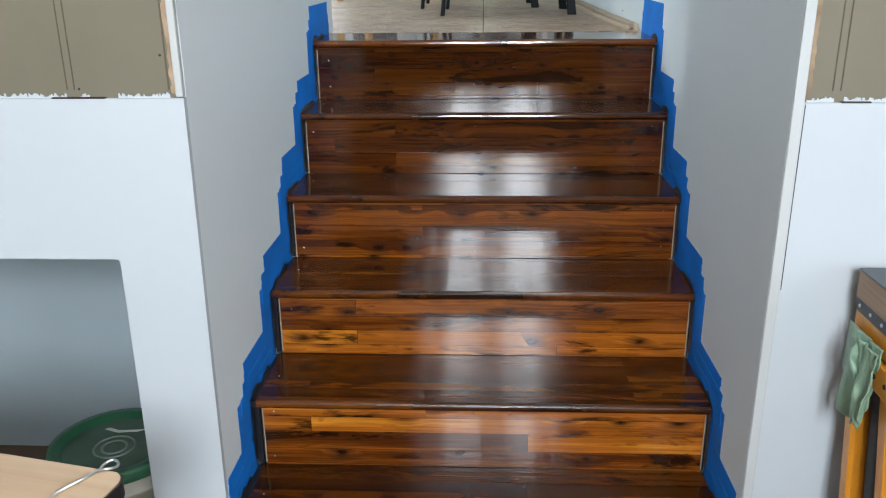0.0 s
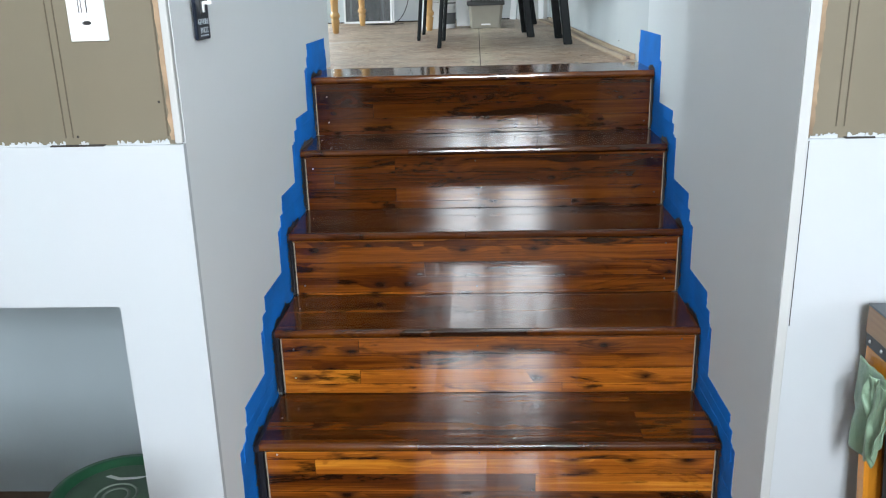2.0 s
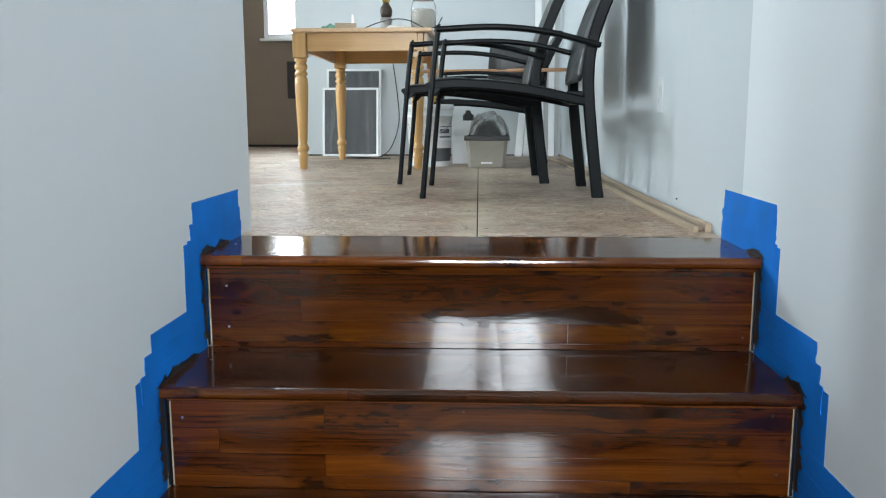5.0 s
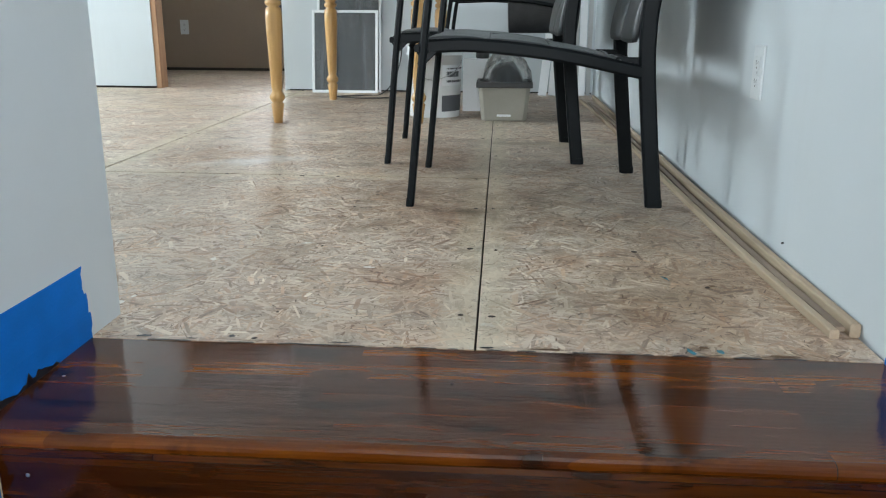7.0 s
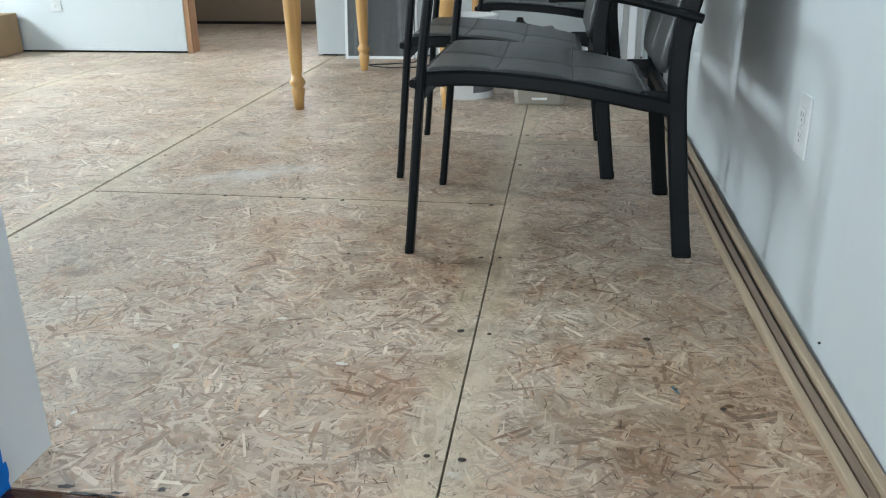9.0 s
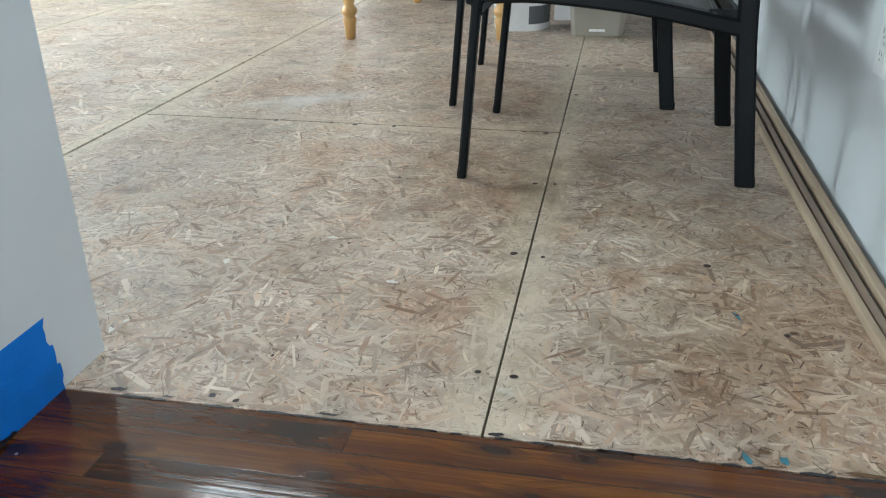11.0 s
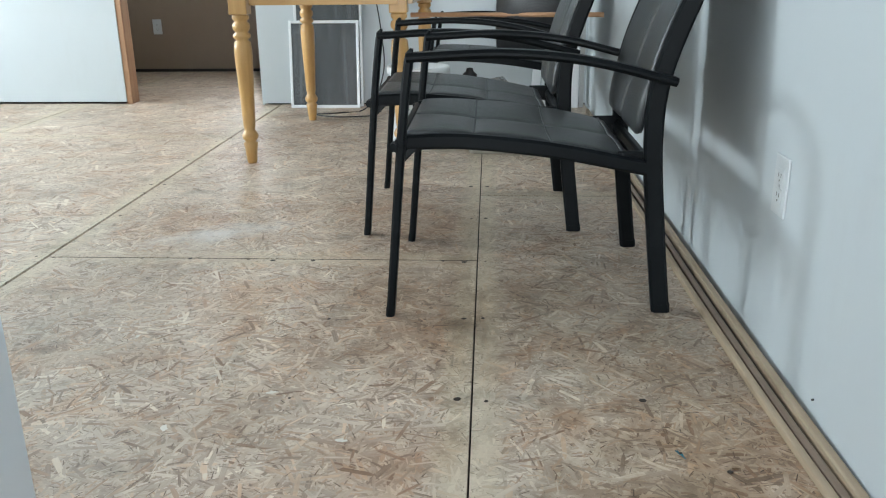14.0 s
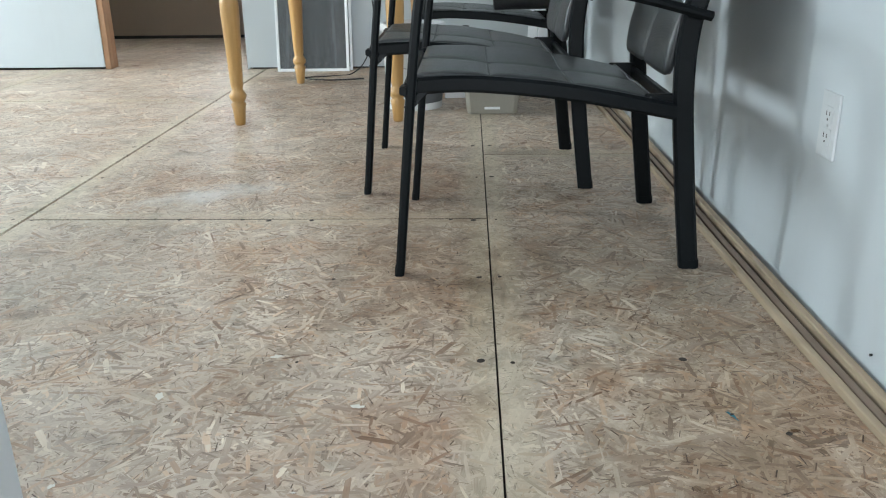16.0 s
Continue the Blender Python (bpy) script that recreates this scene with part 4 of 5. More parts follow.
def dining_table():
    x0, x1, y0, y1, h = -0.998, -0.245, 2.775, 3.945, 0.750
    ob = thing("dining_table", (0, 0, 0), "honey pine table with turned legs, cluttered top", "table")
    part("tabletop", box(x0, x1, y0, y1, h - 0.022, h, 0.006, 3), M_TOP, ob, "pale worn wooden top")
    ix, iy = 0.032, 0.030
    for y in (y0 + iy, y1 - iy - 0.022):
        part("apron", box(x0 + ix + 0.05, x1 - ix - 0.05, y + 0.006, y + 0.026, h - 0.118, h - 0.022, 0.002), M_PINE_X, ob)
    for x in (x0 + ix, x1 - ix - 0.022):
        part("apron", box(x + 0.006, x + 0.026, y0 + iy + 0.05, y1 - iy - 0.05, h - 0.118, h - 0.022, 0.002), M_TOP, ob)
    prof = [(0.013, 0.0), (0.016, 0.006), (0.020, 0.06), (0.0235, 0.085), (0.017, 0.092), (0.025, 0.105), (0.027, 0.118), (0.021, 0.132), (0.017, 0.140),
            (0.0195, 0.16), (0.024, 0.30), (0.0275, 0.40), (0.0285, 0.46), (0.026, 0.492), (0.018, 0.500), (0.027, 0.510), (0.028, 0.520), (0.019, 0.530),
            (0.026, 0.540), (0.028, 0.552), (0.026, 0.563), (0.019, 0.572), (0.0265, 0.582), (0.0265, 0.592), (0.020, 0.600)]
    for x, y in ((x0 + 0.042, y0 + 0.050), (x1 - 0.086, y0 + 0.10), (x0 + 0.085, y1 - 0.085), (x1 - 0.060, y1 - 0.055)):
        leg = part("leg", lathe([(r * 1.26, z) for r, z in prof], 20, (x, y, 0)), M_PINE, ob, "turned pine leg", True)
        part("leg_block", box(x - 0.036, x + 0.036, y - 0.036, y + 0.036, 0.598, h - 0.022, 0.004), M_PINE, leg)
    return ob


dining_table()


def glass_jar(at):
    ob = thing("glass_jar", at, "large clear glass jar with a black lid", "jar")
    part("body", lathe([(0.066, 0), (0.072, 0.008), (0.073, 0.155), (0.066, 0.178), (0.058, 0.186), (0.058, 0.192), (0.055, 0.192), (0.055, 0.184), (0.063, 0.175), (0.069, 0.152), (0.068, 0.012), (0.01, 0.008)], 28), M_GLASS, ob, "clear glass", True)
    part("lid", lathe([(0.0, 0.1925), (0.062, 0.1925), (0.064, 0.196), (0.064, 0.212), (0.061, 0.216), (0, 0.216)], 28), M_BLACK, ob, "black screw lid")
    part("filling", lathe([(0.0, 0.0095), (0.064, 0.0125), (0.0655, 0.13), (0.05, 0.142), (0, 0.138)], 20), M_PAPER, ob, "pale contents")
    return ob


glass_jar((-0.318, 3.20, 0.7505))


def bare_lamp(at):
    ob = thing("table_lamp", at, "table lamp with a bare brass socket and no shade", "lamp")
    part("base", lathe([(0.062, 0), (0.062, 0.010), (0.050, 0.022), (0.036, 0.040), (0.030, 0.062), (0.038, 0.085), (0.026, 0.098)], 24), M_CERAMIC, ob, "grey ceramic base", True)
    part("collar", lathe([(0.026, 0.098), (0.032, 0.108), (0.036, 0.135), (0.032, 0.152), (0.022, 0.165), (0.016, 0.180)], 24), M_BROWNC, ob, "dark brown collar", True)
    part("socket", lathe([(0.016, 0.180), (0.022, 0.186), (0.022, 0.24), (0.017, 0.25), (0.017, 0.285), (0.012, 0.29)], 20), M_BRASS, ob, "brass socket", True)
    harp = spline([(0.012, 0, 0.20), (0.046, 0, 0.245), (0.050, 0, 0.33), (0.030, 0, 0.43), (0.0, 0, 0.455), (-0.030, 0, 0.43), (-0.050, 0, 0.33), (-0.046, 0, 0.245), (-0.012, 0, 0.20)], 6)
    part("harp", rod(harp, 0.0022, 6), M_BRASS, ob, "brass wire harp", True)
    part("bulb", lathe([(0.010, 0.29), (0.013, 0.30), (0.020, 0.325), (0.021, 0.340), (0.015, 0.356), (0.0, 0.362)], 18), M_GLASS, ob, "clear glass bulb", True)
    return ob


bare_lamp((-0.533, 3.20, 0.7505))


def crumpled(name, at, w, d, h, material, label, category, seed, rough=1.0):
    """A heap of cloth."""
    rng = Vector((seed * 3.1, seed * 1.7, 0))

    def fn(u, v):
        a, b = u * 2 - 1, v * 2 - 1
        r = max(0.0, 1 - a * a) * max(0.0, 1 - b * b)
        n1 = noise.noise(Vector((a * 2.2, b * 2.2, 0)) + rng)
        n2 = noise.noise(Vector((a * 5, b * 5, 3)) + rng)
        return Vector((a * w / 2 * (1 + 0.12 * n2), b * d / 2 * (1 + 0.12 * n1), 0.003 + h * r ** (0.45 + 0.15 * rough) * (0.9 - 0.2 * rough + 0.6 * rough * n1 + 0.25 * rough * n2)))
    ob = tagged(new(name, finish(name, sheet(fn, 26, 26, 0.003), material, True)), label, category)
    ob.matrix_basis = pose(*at)
    return ob


crumpled("cloth", (-0.825, 3.12, 0.7505), 0.16, 0.14, 0.060, M_CLOTH2, "crumpled teal green cloth on the table", "cloth", 2)
crumpled("paper_heap", (-0.44, 3.08, 0.7505), 0.22, 0.15, 0.045, M_PAPER, "crumpled white paper on the table", "paper", 5)


def simple_thing(name, bm, material, label, category, m=None, smooth=False):
    ob = tagged(new(name, finish(name, bm, material, smooth)), label, category)
    if m is not None:
        ob.matrix_basis = m
    return ob


board_stack = thing("wood_offcuts", (-0.68, 3.08, 0.7505), "small stack of pale wood offcuts on the table", "wood")
for i, (w, d, h, z, r) in enumerate(((0.30, 0.10, 0.012, 0.0, 4), (0.24, 0.08, 0.010, 0.0125, -6), (0.12, 0.07, 0.030, 0.023, 9))):
    part("offcut", box(-w / 2, w / 2, -d / 2, d / 2, z, z + h, 0.002), M_BOARD, board_stack).matrix_basis = pose(-0.01 * i - (0.05 if i == 2 else 0), 0, 0, 0, 0, r)
simple_thing("candle", lathe([(0.009, 0), (0.009, 0.045), (0.004, 0.048)], 12), M_PLATE, "short white candle on the offcuts", "candle", pose(-0.705, 3.08, 0.804))
simple_thing("cable", rod(spline([(-0.66, 3.0, 0.757), (-0.56, 2.95, 0.790), (-0.46, 2.95, 0.812), (-0.38, 2.98, 0.806), (-0.30, 3.0, 0.770), (-0.235, 2.99, 0.775), (-0.20, 2.98, 0.825)], 6), 0.003), M_BLACK, "thin black cable looped over the table", "cable", None, True)
simple_thing("cable", rod(spline([(-0.600, 3.99, 0.735), (-0.585, 4.10, 0.62), (-0.565, 4.16, 0.42), (-0.560, 4.18, 0.24), (-0.610, 4.17, 0.08), (-0.690, 4.15, 0.005), (-0.80, 4.08, 0.004), (-0.93, 4.02, 0.004), (-0.78, 3.94, 0.004), (-0.60, 3.98, 0.004)], 6), 0.0034), M_BLACK, "thin black cable hanging to the floor", "cable", None, True)


def window_screen(at, w, h, lean, label):
    ob = thing("window_screen", at, label, "screen", "leaning insect screens")
    ob.matrix_basis = pose(*at, lean)
    f = 0.016
    for a in ((0, f, 0, h), (w - f, w, 0, h), (f, w - f, 0, f), (f, w - f, h - f, h)):
        part("frame", box(a[0], a[1], 0, 0.010, a[2], a[3], 0.002), M_ALU, ob, "white aluminium frame")
    part("mesh", box(f, w - f, 0.004, 0.0055, f, h - f), M_MESH, ob, "grey insect mesh")
    for z in (0.10, h - 0.1):
        part("clip", box(w - f - 0.012, w - f, -0.004, 0.0, z, z + 0.012, 0.001), M_BLACK, ob)
    return ob


window_screen((-1.122, 4.268, 0.002), 0.405, 0.492, -7, "white-framed insect screen leaning against the wall")
window_screen((-1.098, 4.318, 0.002), 0.395, 0.625, -5.5, "grey-framed insect screen leaning against the wall")


def pail(name, at, label, r, h, wall, lid_mat, bands, group=""):
    ob = thing(name, at, label, "bucket", group)
    part("body", lathe([(r * 0.90, 0), (r * 0.91, 0.004), (r * 0.985, h * 0.80), (r * 1.03, h * 0.805), (r * 1.03, h * 0.83), (r * 0.99, h * 0.835), (r * 1.0, h - 0.02)], 36), wall, ob, "", True)
    part("lid", lathe([(0, h - 0.014), (r * 0.86, h - 0.014), (r * 0.90, h), (r * 1.05, h), (r * 1.06, h - 0.006), (r * 1.06, h - 0.03), (r * 1.0, h - 0.031)], 40), lid_mat, ob, "", True)
    for z0, z1, a0, a1, mat in bands:
        def fn(u, v, z0=z0, z1=z1, a0=a0, a1=a1):
            a, z = radians(a0 + (a1 - a0) * u), z0 + (z1 - z0) * v
            rr = r * (0.90 + 0.085 * z / (h * 0.8)) + 0.0012
            return Vector((rr * math.cos(a), rr * math.sin(a), z))
        part("label", sheet(fn, 14, 3, 0.0006), mat, ob)
    wire = spline([(r * 1.03, 0, h * 0.82), (r * 0.8, -r * 0.75, h * 0.62), (0, -r * 1.10, h * 0.50), (-r * 0.8, -r * 0.75, h * 0.62), (-r * 1.03, 0, h * 0.82)], 6)
    part("handle", rod(wire, 0.0022, 6), M_STEEL, ob, "wire handle")
    return ob


pail("paint_bucket", (-0.285, 3.20, 0), "white plastic paint bucket with a grey label", 0.132, 0.355, M_PAIL, M_PAIL,
     ((0.03, 0.105, -70, 10, M_GREYLAB), (0.15, 0.245, -70, 10, M_SILVER), (0.165, 0.175, -60, -10, M_GREYLAB), (0.19, 0.215, -60, -25, M_GREYLAB), (0.225, 0.232, -60, 0, M_GREYLAB)))


def storage_bin(at):
    ob = thing("storage_bin", at, "frosted plastic storage bin with a black rim", "bin")
    bm = bmesh.new()
    lv = [(0.0, 0.100, 0.085), (0.006, 0.104, 0.089), (0.150, 0.118, 0.100), (0.165, 0.120, 0.102)]
    rings = []
    for z, hx, hy in lv + [(0.165, 0.114, 0.096), (0.010, 0.099, 0.084)]:
        c = 0.018
        pts = [(hx - c, -hy), (hx, -hy + c), (hx, hy - c), (hx - c, hy), (-hx + c, hy), (-hx, hy - c), (-hx, -hy + c), (-hx + c, -hy)]
        rings.append([bm.verts.new((a, b, z)) for a, b in pts])
    for a, b in zip(rings, rings[1:]):
        for i in range(8):
            bm.faces.new((a[i], a[(i + 1) % 8], b[(i + 1) % 8], b[i]))
    bm.faces.new(rings[0])
    bm.faces.new(rings[-1])
    part("body", bm, M_BIN, ob, "frosted beige plastic")
    rim = bmesh.new()
    for x0, x1, y0, y1 in ((-0.128, 0.128, -0.110, -0.098), (-0.128, 0.128, 0.098, 0.110), (-0.128, -0.116, -0.098, 0.098), (0.116, 0.128, -0.098, 0.098)):
        box(x0, x1, y0, y1, 0.152, 0.178, 0.003, bm=rim)
    part("rim", rim, M_BLACK, ob, "black rim")
    part("label", box(-0.032, 0.032, -0.0955, -0.0935, 0.022, 0.032, 0.0005), M_PLATE, ob)
    return ob


storage_bin((0.048, 3.09, 0))
crumpled("bundle", (0.055, 3.10, 0.130), 0.17, 0.15, 0.15, M_DARKGREY, "dark grey cloth bundle in the bin", "cloth", 7, 0.15)
crumpled("plastic_bag", (0.060, 3.10, 0.168), 0.225, 0.185, 0.165, M_BAG, "clear plastic bag over the bin", "bag", 9, 0.3)
simple_thing("white_box", box(-0.085, 0.085, -0.03, 0.03, 0, 0.26, 0.003), M_PLATE, "plain white box standing by the wall", "box", pose(-0.075, 3.42, 0, 0, 0, 3))
simple_thing("dark_bottle", lathe([(0.030, 0), (0.034, 0.006), (0.034, 0.032), (0.018, 0.045), (0.014, 0.060), (0.0, 0.062)], 18), M_BLACK, "small dark bottle on the white box", "bottle", pose(-0.062, 3.42, 0.2605), True)


def plank(name, p, q, w, t, material, label, category, side=(0, 1, 0), group=""):
    ob = tagged(new(name, finish(name, bar([p, q], w, t, side, round_=0.1), material)), label, category, group)
    return ob


for i, (x, top, w, tilt) in enumerate(((0.30, 0.36, 0.05, 0.34), (0.36, 0.42, 0.05, 0.34), (0.43, 0.40, 0.06, 0.33))):
    plank("white_trim_offcut", (x - 0.02, 4.22 + 0.01 * i, 0.005), (x + 0.02, 4.37, top), w, 0.012, M_PLATE, "short white trim board leaning on the wall", "board", (1, 0, 0), "leaning white trim")
for i, (x, w, mat) in enumerate(((0.425, 0.045, M_PLATE), (0.475, 0.03, M_TRIM), (0.515, 0.04, M_PLATE), (0.555, 0.025, M_TRIM))):
    plank("long_trim_board", (x, 4.20 + 0.025 * i, 0.004), (x - 0.03 + 0.01 * i, 4.375, 2.25 - 0.06 * i), w, 0.015, mat, "long trim board leaning in the corner", "board", (1, 0, 0), "long trim boards in the corner")

# boards lying along the wall, slightly bowed
for pts, w, t, mat, lab in ((((0.548, 0.385, 0.0075), (0.532, 0.80, 0.0075), (0.522, 1.4, 0.0075), (0.520, 2.0, 0.0075), (0.508, 3.0, 0.0075), (0.485, 3.95, 0.0075)), 0.0145, 0.015, M_BOARD, "raw pale trim board lying on the floor by the wall"),
                            (((0.566, 0.41, 0.0077), (0.551, 0.80, 0.0077), (0.543, 1.4, 0.0077), (0.543, 2.0, 0.0077), (0.534, 3.0, 0.0077), (0.515, 3.80, 0.0077)), 0.015, 0.008, M_BOARD_D, "brown trim board lying on the floor by the wall"),
                            (((0.583, 0.395, 0.0110), (0.573, 0.9, 0.0110), (0.568, 1.6, 0.0110), (0.570, 2.6, 0.0110), (0.572, 4.1, 0.0110)), 0.0165, 0.022, M_BOARD, "raw pale trim board lying on the floor by the wall")):
    tagged(new("trim_board", finish("trim_board", bar(spline(pts, 5), w, t, (1, 0, 0), round_=0.12), mat)), lab, "board", "trim boards along the wall")


# added dark strip: the shade in the gaps between the boards
tagged(new("gap_shade_strip", finish("gap_shade_strip", bar(spline(((0.569, 0.425, 0.0024), (0.553, 0.80, 0.0024), (0.545, 1.4, 0.0024), (0.545, 2.0, 0.0024), (0.538, 3.0, 0.0024), (0.52, 3.7, 0.0024)), 5), 0.034, 0.002, (1, 0, 0), round_=0.1), M_DARK)),
       "thin dark strip standing in for the shade between the trim boards", "strip")


def wall_outlet(name, m, label):
    """A double socket plate that faces local +z, its long side along y."""
    ob = thing(name, (0, 0, 0), label, "outlet")
    ob.matrix_basis = m
    part("plate", box(-0.036, 0.036, -0.058, 0.058, 0, 0.005, 0.002), M_OUTLET, ob)
    for s in (-1, 1):
        face = part("socket", box(-0.017, 0.017, s * 0.0195 - 0.0145, s * 0.0195 + 0.0145, 0.005, 0.0068, 0.001), M_OUTLET, ob)
        for x, hh in ((-0.0065, 0.0045), (0.0065, 0.0036)):
            part("slot", box(x - 0.0012, x + 0.0012, s * 0.0195 + 0.002 - hh, s * 0.0195 + 0.002 + hh, 0.0068, 0.0071), M_BLACK, face)
        part("slot", lathe([(0.0024, 0.0068), (0.0022, 0.0071)], 8, (0, s * 0.0195 - 0.009, 0)), M_BLACK, face)
    part("screw", lathe([(0.003, 0.005), (0.0024, 0.0062)], 10), M_STEEL, ob)
    return ob


wall_outlet("wall_outlet", pose(XR, 1.052, 0.357, 90, 0, -90), "white double wall outlet on the white wall")
wall_outlet("wall_outlet", pose(-3.007, 4.440, 0.31, 90), "white double wall outlet on the white wall")
wall_outlet("wall_outlet", pose(-2.604, 6.150, 0.35, 90), "pale double wall outlet on the brown wall")
simple_thing("cardboard_box", box(-3.72, -3.27, 4.08, 4.42, 0.001, 0.245, 0.004), M_CARD, "brown cardboard box by the wall", "box")


def embossed_sign(m, label):
    """A narrow dark enamel plate on a wall, facing local +z, tall along y. Its marks are plain shapes."""
    ob = thing("metal_sign", (0, 0, 0), label, "sign")
    ob.matrix_basis = m
    w, h = 0.0445, 0.067
    part("plate", box(-w, w, -h, h, 0, 0.008, 0.006, 3), M_NAVY, ob, "glossy navy enamel")
    bm = bmesh.new()
    n = 28
    for r0, r1 in ((1.0, 0.9),):
        a = [bm.verts.new((0.034 * r0 * math.cos(2 * math.pi * i / n), 0.042 + 0.0175 * r0 * math.sin(2 * math.pi * i / n), 0.0085)) for i in range(n)]
        b = [bm.verts.new((0.034 * r1 * math.cos(2 * math.pi * i / n), 0.042 + 0.0175 * r1 * math.sin(2 * math.pi * i / n), 0.0085)) for i in range(n)]
        for i in range(n):
            bm.faces.new((a[i], a[(i + 1) % n], b[(i + 1) % n], b[i]))
    part("oval", bm, M_LETTER, ob)
    part("mark", box(-0.022, 0.022, 0.037, 0.047, 0.008, 0.0088, 0.0003), M_LETTER, ob)
    part("lower_bar", box(-0.026, 0.026, -0.060, -0.057, 0.008, 0.0086), M_LETTER, ob)
    part("switch_plate", box(-0.014, 0.014, -0.020, 0.016, 0.008, 0.0095, 0.001), M_BLACK, ob)
    part("toggle", box(-0.004, 0.005, -0.012, 0.010, 0.0095, 0.013, 0.001), M_SILVER, ob, "white switch toggle")
    part("toggle_tip", box(-0.004, 0.005, 0.004, 0.011, 0.013, 0.030, 0.001), M_SILVER, ob, "white switch toggle")
    for text, y, s in (("GENUINE", -0.036, 0.0165), ("PARTS", -0.054, 0.0175)):
        cu = bpy.data.curves.new("lettering", "FONT")
        cu.body, cu.size, cu.align_x, cu.extrude = text, s, "CENTER", 0.0004
        tmp = bpy.data.objects.new("lettering", cu)
        scene.collection.objects.link(tmp)
        me = bpy.data.meshes.new_from_object(tmp.evaluated_get(bpy.context.evaluated_depsgraph_get()))
        bpy.data.objects.remove(tmp)
        me.materials.clear()
        me.materials.append(M_LETTER)
        lt = new("lettering", me)
        lt.parent = ob
        lt.matrix_basis = pose(0, y, 0.0086)
    return ob


embossed_sign(pose(XL, -1.088, 0.263, 90, 0, 90), "narrow navy enamel switch plate sign with pale lettering")
s2 = thing("small_sign", (-0.974, 4.394, 1.232), "small dark navy sign on the white wall", "sign")
part("plate", box(-0.044, 0.044, -0.006, 0, -0.064, 0.064, 0.003), M_NAVY, s2)
part("toggle", box(-0.012, 0.012, -0.0085, -0.006, -0.03, 0.012, 0.001), M_LETTER, s2)
for z in (-0.050, 0.040):
    part("mark", box(-0.028, 0.028, -0.0068, -0.006, z - 0.006, z + 0.006), M_LETTER, s2)
pic = thing("framed_picture", (-1.66, 6.149, 0.62), "dark framed picture with a pale patch on the brown wall", "picture")
part("frame", box(-0.13, 0.13, -0.015, 0, -0.17, 0.17, 0.003), M_BLACK, pic)
part("panel", box(-0.10, 0.10, -0.018, -0.015, -0.14, 0.14), M_BROWNC, pic)
part("patch", box(-0.06, 0.07, -0.0195, -0.018, -0.06, 0.05, 0.001), M_CARD, pic)

# ---- things of the lower room ----
desk = thing("folding_table", (-0.556, -1.812, -0.50), "oak laminate table with black edging, partly in view", "table", "", -12)
bm = box(-0.78, 0.0, -0.60, 0.0, -0.003, 0.0, 0.0)
ex = [e for e in bm.edges if abs(e.verts[0].co.z - e.verts[1].co.z) > 0.002 and e.verts[0].co.x > -0.1 and e.verts[0].co.y > -0.1]
bmesh.ops.bevel(bm, geom=ex, offset=0.028, segments=6, affect="EDGES", profile=0.5)
part("laminate", bm, M_OAK, desk, "oak laminate surface")
bm = box(-0.782, 0.003, -0.602, 0.003, -0.030, -0.0032, 0.0)
ex = [e for e in bm.edges if abs(e.verts[0].co.z - e.verts[1].co.z) > 0.002 and e.verts[0].co.x > -0.1 and e.verts[0].co.y > -0.1]
bmesh.ops.bevel(bm, geom=ex, offset=0.030, segments=6, affect="EDGES", profile=0.5)
part("edging", bm, M_BLACK, desk, "black edging")
for x, y in ((-0.06, -0.06), (-0.72, -0.06), (-0.06, -0.54), (-0.72, -0.54)):
    part("leg", rod([(x, y, -0.03), (x, y, LOW + 0.50)], 0.014, 12), M_STEEL, desk, "steel leg")


def opener(at, rz):
    """A small twisted steel key with a ring, lying flat."""
    ob = thing("metal_key", at, "small steel wire key with a loop on the table", "key", "", rz)
    loop = spline([(0.014 * math.cos(a) + 0.014, 0.011 * math.sin(a), 0.0035 + 0.002 * math.sin(a * 2)) for a in [i * math.pi / 6 for i in range(13)]], 3)
    part("loop", rod(loop, 0.0024, 8), M_STEEL, ob, "", True)
    part("shank", rod([(0.001, 0, 0.0035), (-0.012, -0.001, 0.004), (-0.075, -0.004, 0.0028)], 0.0028, 8), M_STEEL, ob, "", True)
    part("tip", rod([(-0.075, -0.004, 0.0028), (-0.084, -0.010, 0.0026)], 0.0022, 8), M_STEEL, ob, "", True)
    return ob


opener((-0.600, -1.808, -0.4995), 52)

gp = pail("plastic_bucket", (-0.905, -1.160, LOW), "dull translucent bucket with a dark green lid in the recess", 0.150, 0.372, M_BIN, M_GREENLID,
          ((0.06, 0.24, -75, -40, M_RED), (0.05, 0.25, -125, -80, M_GREYLAB)))
part("lid_top", lathe([(0.126, 0.3582), (0.124, 0.3590), (0.0, 0.3591)], 36), M_LIDTOP, gp, "frosted green lid top")
ring = lathe([(0.046, 0.0), (0.048, 0.003), (0.050, 0.003), (0.052, 0.0), (0.046, 0.0)], 28, ends=False)
part("lid_ring", ring, M_LIDRING, gp).matrix_basis = pose(0, -0.01, 0.3592)
ring = lathe([(0.026, 0.0), (0.028, 0.002), (0.032, 0.002), (0.034, 0.0), (0.026, 0.0)], 24, ends=False)
part("lid_ring", ring, M_LIDRING, gp).matrix_basis = pose(0, -0.01, 0.3593)
part("scuff", outline([(-0.06, 0.07), (-0.02, 0.055), (0.03, 0.062), (0.05, 0.075), (0.02, 0.070), (-0.02, 0.066), (-0.05, 0.078)], 2, 0.3593, 0.0005), M_PLATE, gp)


